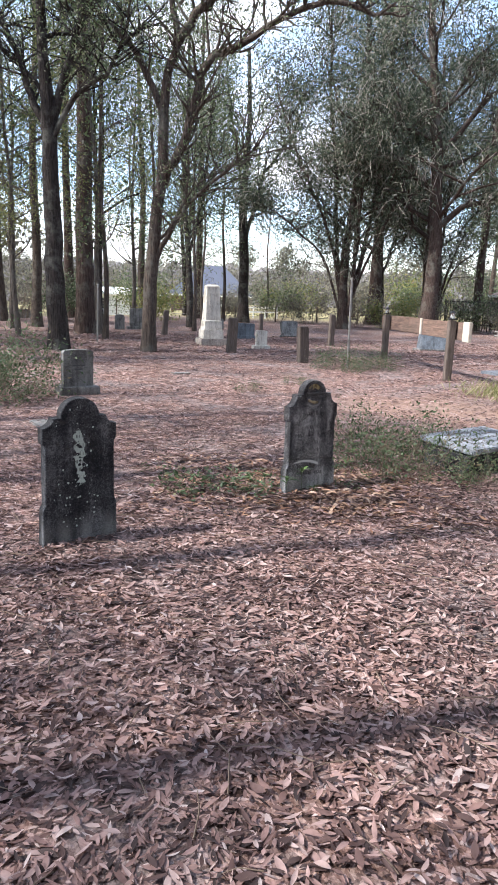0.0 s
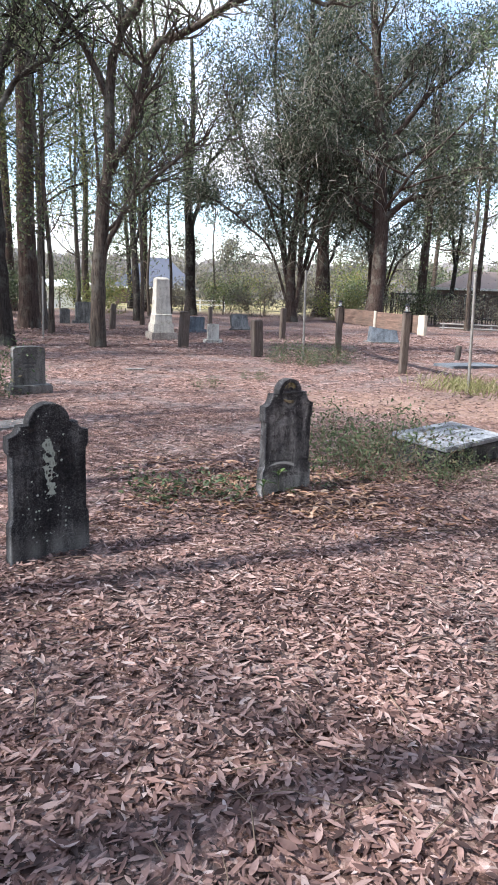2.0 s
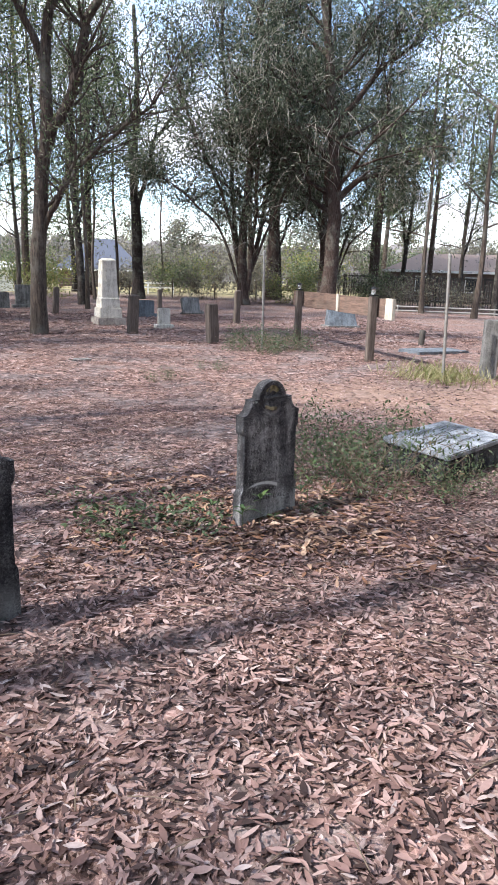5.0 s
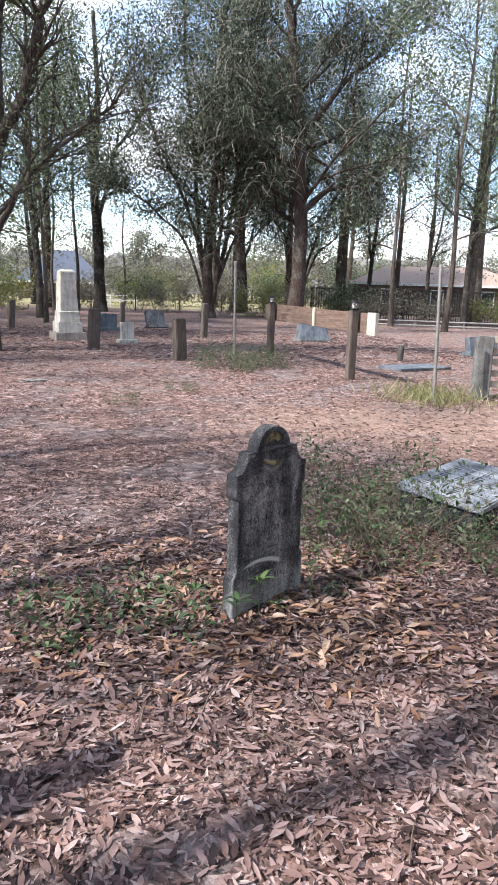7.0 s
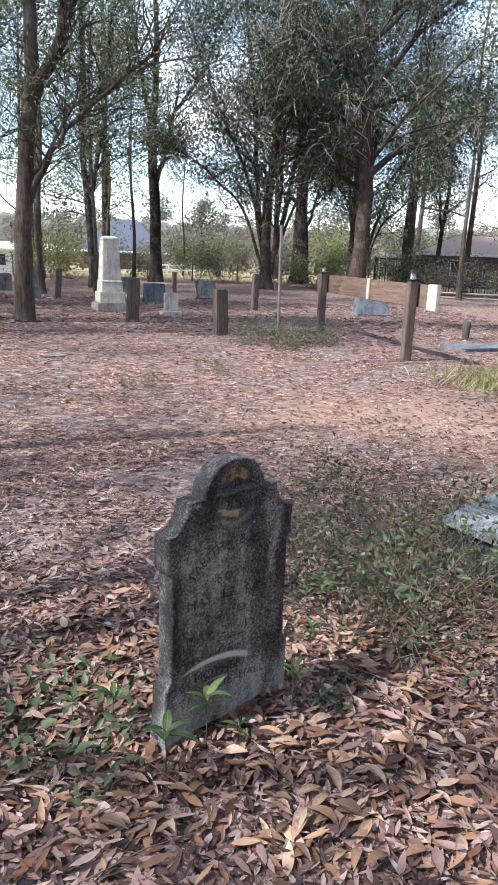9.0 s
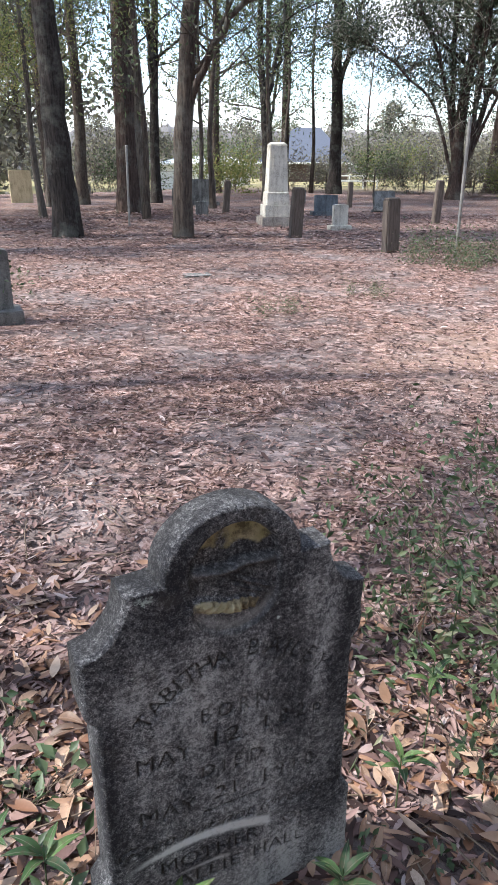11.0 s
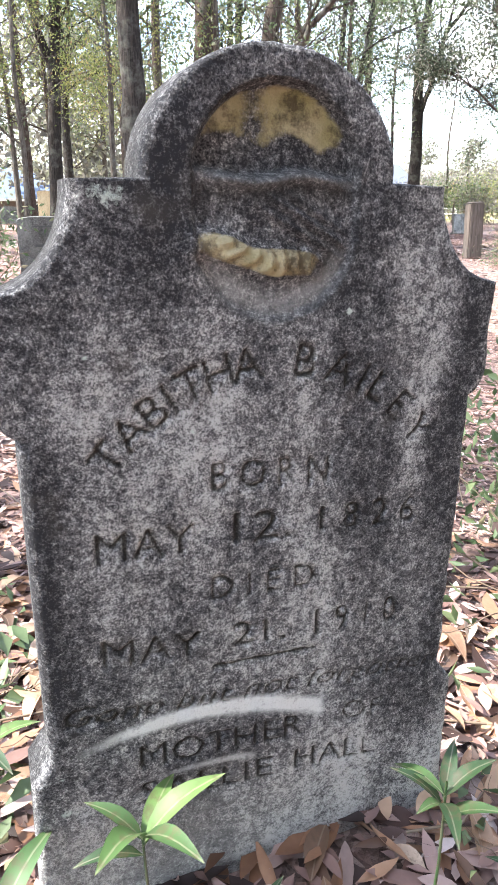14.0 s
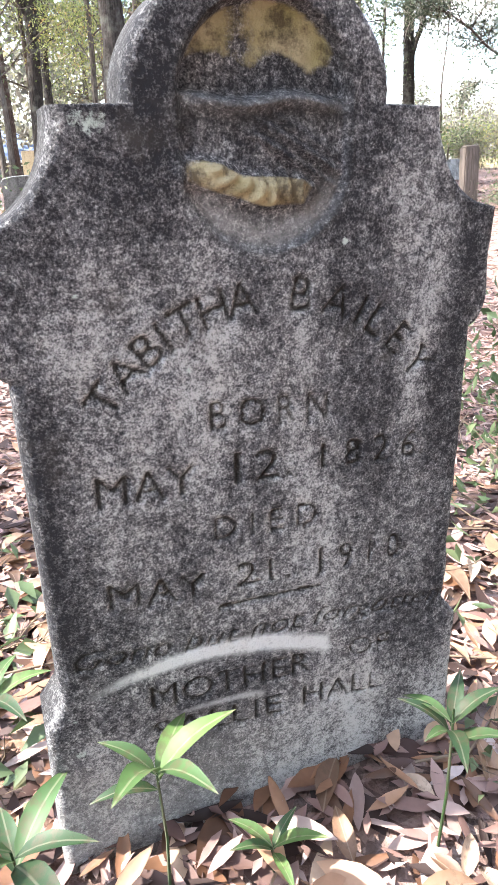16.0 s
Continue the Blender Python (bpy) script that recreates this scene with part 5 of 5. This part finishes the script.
# ---- shrubs, weeds and seedlings ----
def shrub_mesh(seed, radius, height, stems, leaves, leaf, mat, spread=0.12, flat=0.0):
    rng = np.random.default_rng(seed)
    lines, tips = [], []
    for _ in range(stems):
        a, r = rng.uniform(0, 2 * np.pi), radius * 0.45 * math.sqrt(rng.uniform())
        twigs(rng, (r * np.cos(a), r * np.sin(a), -0.02), (np.cos(a) * 0.8, np.sin(a) * 0.8, 1.2 * height / radius), height * rng.uniform(0.6, 1.15), 0.002 + 0.004 * height, 1, lines, tips, 0.4, 0.0, 3)
    v, f = tubes(lines, 4)
    stem = np_mesh("stemwork", v, f, M_TWIG, True)
    pts = np.concatenate(tips)
    c = pts[rng.integers(0, len(pts), leaves)] + rng.normal(size=(leaves, 3)) * spread
    c[:, 2] = np.maximum(c[:, 2], 0.02)
    v, f = spread_leaves(rng, c, leaf[0], leaf[1], 0.15, flat)
    return stem, np_mesh("foliage", v, f, mat)


def plant_shrub(meshes, x, y, label, size=1.0, turn=0.0, group="shrubs", name="shrub"):
    t = thing(name, pose(x, y, ground_z(x, y) + (lump_at(x, y) if abs(x) < 12 and y < 24 else 0), 0, 0, turn) @ Matrix.Scale(size, 4), label, "shrub", group)
    child("stemwork", meshes[0], t, kind="stuff")
    child("foliage", meshes[1], t, kind="stuff")
    return t


brier = shrub_mesh(41, 0.55, 0.5, 14, 900, (0.042, 0.017), M_LEAF_SHRUB, 0.06)
brier2 = shrub_mesh(42, 0.6, 0.42, 16, 800, (0.04, 0.016), M_LEAF_SHRUB, 0.07)
low = shrub_mesh(43, 0.35, 0.14, 10, 75, (0.055, 0.024), M_LEAF_SHRUB, 0.04, 0.4)
bare = shrub_mesh(44, 0.6, 0.5, 10, 90, (0.05, 0.022), M_LEAF_SHRUB, 0.06)
bushy = shrub_mesh(45, 1.6, 2.0, 26, 2600, (0.15, 0.07), M_LEAF, 0.22)
twiggy = shrub_mesh(47, 1.7, 2.1, 24, 1500, (0.17, 0.08), M_FARLEAF, 0.3)
golden = shrub_mesh(46, 1.8, 1.9, 26, 2400, (0.16, 0.08), M_LEAF_GOLD, 0.25)
for x, y, s, r in ((1.22, 6.75, 0.95, 0), (1.62, 6.85, 1.1, 90), (1.95, 6.65, 0.7, 200), (1.42, 7.25, 0.95, 300), (1.8, 7.75, 0.9, 40), (2.2, 6.4, 0.55, 150)):
    plant_shrub(brier if r % 40 else brier2, x, y, "low green brier bush beside the headstone", s, r)
for x, y, s, r in ((1.3, 6.5, 1.0, 20), (1.75, 6.4, 1.0, 130), (2.2, 6.75, 0.55, 240), (1.8, 7.0, 0.8, 80)):
    plant_shrub(bare, x, y, "tangle of bare brier canes over the leaves", s, r)
for x, y, s, r in ((-0.30, 5.75, 1.2, 0), (-0.02, 5.85, 1.3, 70), (-0.42, 5.68, 1.1, 20), (0.08, 6.0, 1.0, 200), (0.16, 5.72, 0.8, 160), (-0.5, 5.95, 0.9, 250), (-0.15, 6.1, 0.9, 310), (1.05, 6.05, 0.6, 30), (-0.75, 6.3, 0.7, 60)):
    plant_shrub(low, x, y, "low green weeds in the leaf litter", s, r, "weeds", "weed")
for x, y, s, r in ((-3.85, 10.3, 1.5, 0), (-4.1, 11.2, 1.6, 100), (-4.6, 10.7, 1.9, 220), (-3.7, 9.7, 1.0, 300), (-5.2, 11.6, 1.8, 20)):
    plant_shrub(brier if r % 40 else brier2, x, y, "green shrub beside the small headstone", s, r)
for x, y, s, r in ((1.7, 16.7, 1.3, 0), (2.2, 17.0, 1.2, 80), (1.4, 17.2, 1.1, 190), (2.7, 17.4, 1.0, 280), (0.5, 13.6, 0.5, 40), (-0.4, 12.2, 0.5, 90)):
    plant_shrub(brier2, x, y, "low weedy growth at the foot of a pole", s, r, "weeds", "weed")
SHRUBS = ((-9, 44, 1), (-5.6, 50, 1), (-1.0, 52.5, 1.1), (1.5, 49, 1), (4.9, 47, 1), (6.5, 45, .9), (9.8, 45, 1), (11.8, 43.5, .9), (13.2, 40.5, .8), (15.8, 40, .7), (19.8, 39.5, .8), (23, 40, .9), (-12.5, 39, 1), (-16, 40, 1.1),
          (-18.5, 51, 1.3), (0.0, 64, 1.3), (6, 70, 1.4), (12, 66, 1.4), (-5, 70, 1.2), (17, 62, 1.2), (29, 40, 1.2), (27, 60, 1.6), (-13.5, 62, 1.5), (9, 84, 2.0), (2, 88, 2.0), (16, 86, 2.2), (-3, 92, 2.0), (24, 80, 2.2))
for k, (x, y, s) in enumerate(SHRUBS):
    plant_shrub((golden, twiggy, bushy, twiggy, twiggy)[k % 5], x, y, ("yellow-green undergrowth at the wood's edge", "grey twiggy undergrowth among the trunks", "leafy undergrowth among the trunks", "grey twiggy undergrowth among the trunks", "grey twiggy undergrowth among the trunks")[k % 5], s, (k * 77) % 360, "undergrowth")

# sparse grass round the right-hand pole
rng = np.random.default_rng(8)
n = 600
c = np.stack([4.5 + rng.normal(size=n) * 0.42, 13.0 + rng.normal(size=n) * 0.5, np.zeros(n)], -1)
d = rng.normal(size=(n, 3)) * np.array([0.5, 0.5, 0.1]) + np.array([0, 0, 1])
d /= np.linalg.norm(d, axis=1, keepdims=True)
s = np.cross(d, rng.normal(size=(n, 3)))
s /= np.linalg.norm(s, axis=1, keepdims=True)
h = rng.uniform(0.12, 0.4, n)[:, None]
v = np.stack([c - s * 0.006, c + s * 0.006, c + d * h * 0.6 + s * 0.004, c + d * h + np.array([0, 0, -0.03])], 1).reshape(-1, 3)
k = np.arange(n)[:, None] * 4
g = new("grass", np_mesh("grass", v, np.concatenate([k + np.array([[0, 1, 2]]), k + np.array([[0, 2, 3]])]), M_GRASS))
tagged(g, "tuft of pale yellow-green grass round the pole", "grass", kind="stuff")


def blade_mesh(L, W, droop=0.25, fold=0.2, n=6):
    """One pointed leaf, arched and folded along its rib, from its stalk along +x."""
    vs, fs = [], []
    for i in range(n + 1):
        t = i / n
        w = W * math.sin(math.pi * min(1.0, t ** 0.8)) ** 0.9 * 0.5
        z = L * (0.12 * math.sin(math.pi * t) - droop * t * t)
        vs += [(L * t, -w, z + w * fold * 2), (L * t, 0, z), (L * t, w, z + w * fold * 2)]
    for i in range(n):
        a = i * 3
        fs += [(a, a + 3, a + 4, a + 1), (a + 1, a + 4, a + 5, a + 2)]
    return vs, fs


vs, fs = blade_mesh(0.09, 0.023, 0.08)
BLADE_ME = np_mesh("leaf", vs, fs, M_SEEDLING, True)


def seedling(x, y, h, blades, label, seed, size=1.0):
    r = random.Random(seed)
    t = thing("seedling", pose(x, y, lump_at(x, y), 0, 0, r.uniform(0, 360)), label, "seedling", "seedlings")
    v, f = tubes([(np.array([[0, 0, -0.02], [0.004, 0, h * 0.5], [0, 0.003, h]]), np.array([0.0025, 0.002, 0.0015]))], 5)
    child("stem", np_mesh("stem", v, f, M_SEEDLING, True), t)
    for k in range(blades):
        s = size * r.uniform(0.75, 1.15)
        child("leaf", BLADE_ME, t, "", pose(0, 0, h * r.uniform(0.75, 1.0), 0, r.uniform(-38, -4), 360 * k / blades + r.uniform(-18, 18)) @ Matrix.Scale(s, 4))
    return t


seedling(0.565, 5.760, 0.215, 6, "bright green seedling in front of the headstone", 1, 1.12)
seedling(0.865, 5.905, 0.24, 7, "dark green seedling at the headstone's corner", 2, 0.8)
seedling(0.440, 5.665, 0.17, 6, "green seedling in the leaf litter", 3, 1.35)
seedling(0.675, 5.825, 0.05, 5, "small green seedling in the leaf litter", 4, 0.8)
seedling(0.985, 5.975, 0.06, 5, "small green seedling in the leaf litter", 5, 0.8)
seedling(0.24, 5.88, 0.14, 6, "green seedling in the leaf litter", 6, 1.0)
seedling(0.98, 6.25, 0.2, 7, "green seedling beside the headstone", 7, 0.9)
seedling(1.05, 6.45, 0.32, 8, "taller green seedling beside the headstone", 8, 0.85)
seedling(0.1, 5.9, 0.12, 6, "green seedling in the leaf litter", 9, 0.9)
seedling(1.12, 6.7, 0.45, 8, "taller green seedling beside the headstone", 10, 0.8)


# ---- fallen leaves and twigs ----
def litter_template(fine):
    """A pointed leaf from rib and two edges."""
    cuts = ((0.12, 0.17), (0.3, 0.33), (0.52, 0.37), (0.75, 0.26), (0.9, 0.11)) if fine else ((0.3, 0.36), (0.66, 0.34))
    out, tri = [(0, 0, 0)], [(0, 1, 2), (0, 2, 3)]
    for t, w in cuts:
        out += [(t, -w * 0.5, w * 0.13), (t, 0, 0), (t, w * 0.5, w * 0.13)]
    for k in range(len(cuts) - 1):
        a = 1 + 3 * k
        tri += [(a, a + 3, a + 4), (a, a + 4, a + 1), (a + 1, a + 4, a + 5), (a + 1, a + 5, a + 2)]
    a = 1 + 3 * (len(cuts) - 1)
    out.append((1.0, 0, 0.03))
    tri += [(a, a + 3, a + 1), (a + 1, a + 3, a + 2)]
    return np.array(out, float), np.array(tri)


def litter(rng, xy, size, lift, fine=False):
    tv, tf = litter_template(fine)
    n = len(xy)
    L = size * rng.uniform(0.55, 1.35, n)
    W = L * rng.uniform(0.45, 0.95, n)
    curl = rng.normal(size=n) * 0.3 + 0.06
    p = np.repeat(tv[None], n, 0)
    p = p - np.array([0.5, 0, 0])
    p[:, :, 2] = p[:, :, 2] * rng.uniform(-0.8, 1.8, n)[:, None] + curl[:, None] * (p[:, :, 0] ** 2)
    p = p * np.stack([L, W, L], -1)[:, None, :]
    a, tx, ty = rng.uniform(0, 2 * np.pi, n), rng.normal(size=n) * 0.17, rng.normal(size=n) * 0.24
    p[:, :, 2] += p[:, :, 0] * np.clip(tx, -0.8, 0.8)[:, None] + p[:, :, 1] * np.clip(ty, -0.9, 0.9)[:, None]
    x = p[:, :, 0] * np.cos(a)[:, None] - p[:, :, 1] * np.sin(a)[:, None]
    y = p[:, :, 0] * np.sin(a)[:, None] + p[:, :, 1] * np.cos(a)[:, None]
    z0 = np.array([lump_at(q[0], q[1]) for q in xy]) + 0.006 + np.abs(rng.normal(size=n)) * lift
    z = np.maximum(p[:, :, 2] + z0[:, None], z0[:, None] - 0.012)
    v = np.stack([x + xy[:, 0:1], y + xy[:, 1:2], z], -1).reshape(-1, 3)
    f = (np.arange(n)[:, None, None] * len(tv) + tf[None]).reshape(-1, 3)
    return v, f


def patchy(rng, x0, x1, y0, y1, per_m2, bare=0.5):
    """Random places, thinned out where the soil shows."""
    n = int((x1 - x0) * (y1 - y0) * per_m2)
    xy = np.stack([rng.uniform(x0, x1, n), rng.uniform(y0, y1, n)], -1)
    keep = np.array([noise.noise((x * 0.9, y * 0.9, 9.0)) + 0.5 * noise.noise((x * 2.6, y * 2.6, 3.0)) for x, y in xy])
    rim = np.minimum(np.minimum(xy[:, 0] - x0, x1 - xy[:, 0]), np.minimum(xy[:, 1] - y0, y1 - xy[:, 1]))
    return xy[(rng.uniform(-0.9, 0.9, n) < keep + bare) & (rng.uniform(0, 0.9, n) < rim + 0.02)]


rng = np.random.default_rng(17)
for x0, x1, y0, y1, per, size, lift, bare, fine in ((-2.4, 3.2, 0.6, 4.6, 1400, 0.062, 0.011, 0.75, True), (-1.2, 2.4, 4.6, 7.4, 900, 0.074, 0.012, 0.9, True), (-3.2, 3.8, 3.4, 8.2, 800, 0.055, 0.010, 0.6, False),
                                                    (-5.2, 5.2, 7.0, 12.6, 400, 0.062, 0.012, 0.42, False), (-8.0, 7.6, 11.6, 19.6, 230, 0.075, 0.016, 0.55, False), (-10.5, 9.5, 18.4, 30.5, 130, 0.115, 0.02, 0.7, False),
                                                    (-6.0, -2.2, 3.4, 8.2, 220, 0.075, 0.014, 0.6, False)):
    v, f = litter(rng, patchy(rng, x0, x1, y0, y1, per, bare), size, lift, fine)
    o = new("leaf_litter", np_mesh("leaf_litter", v, f, M_LITTER))
    tagged(o, "curled brown fallen leaves covering the ground", "leaf litter", kind="stuff")

xy = patchy(rng, -0.9, 2.1, 4.9, 7.3, 520, 0.9)
v, f = litter(rng, xy, 0.083, 0.016, True)
tagged(new("leaf_litter", np_mesh("leaf_litter", v, f, M_LITTER_WARM)), "orange-brown fallen leaves heaped round the headstone", "leaf litter", kind="stuff")

# crumbs of broken leaf between the whole ones
xy = patchy(rng, -3.4, 4.0, 0.8, 10.5, 900, 0.7)
n = len(xy)
c = np.stack([xy[:, 0], xy[:, 1], np.array([lump_at(q[0], q[1]) for q in xy]) + rng.uniform(0.004, 0.026, n)], -1)
v, f = spread_leaves(rng, c, 0.03, 0.012, 0.0, 0.75)
tagged(new("leaf_crumbs", np_mesh("leaf_crumbs", v, f, M_LITTER)), "broken bits of dry leaf on the soil", "leaf litter", kind="stuff")

lines = []
for k in range(420):
    x, y = rng.uniform(-2.5, 3.0), rng.uniform(1.5, 9.0)
    a, L = rng.uniform(0, 2 * np.pi), rng.uniform(0.08, 0.4)
    z = lump_at(x, y) + rng.uniform(0.012, 0.035)
    b = rng.normal() * 0.15
    lines.append((np.array([[x, y, z], [x + L * 0.5 * math.cos(a), y + L * 0.5 * math.sin(a), z + 0.012], [x + L * math.cos(a + b), y + L * math.sin(a + b), z]]), np.array([0.003, 0.0024, 0.0012])))
v, f = tubes(lines, 4)
tagged(new("fallen_twigs", np_mesh("fallen_twigs", v, f, M_TWIG, True)), "thin dry twigs lying in the fallen leaves", "twigs", kind="stuff")

# larger single leaves round the headstone, parts of the forest floor
vs, fs = blade_mesh(0.095, 0.034, 0.0, 0.3)
fallen = np_mesh("leaf", vs, fs, M_LITTER_ONE, True)
vs, fs = blade_mesh(0.085, 0.028, -0.15, 0.4)
curled = np_mesh("leaf", vs, fs, M_LITTER_ONE, True)
r = random.Random(23)
for k in range(260):
    x, y = r.uniform(-0.1, 1.35), r.uniform(5.35, 6.6)
    inx, iny = (x - 0.62), (y - 5.97)
    u, w = inx * 0.773 + iny * 0.635, -inx * 0.635 + iny * 0.773
    if abs(u) < 0.33 and abs(w) < 0.085:
        continue
    child("leaf", fallen if k % 3 else curled, ground, "", pose(x, y, lump_at(x, y) + r.uniform(0.012, 0.03), r.uniform(-22, 22), r.uniform(-16, 16), r.uniform(0, 360)) @ Matrix.Scale(r.uniform(0.6, 1.15), 4))
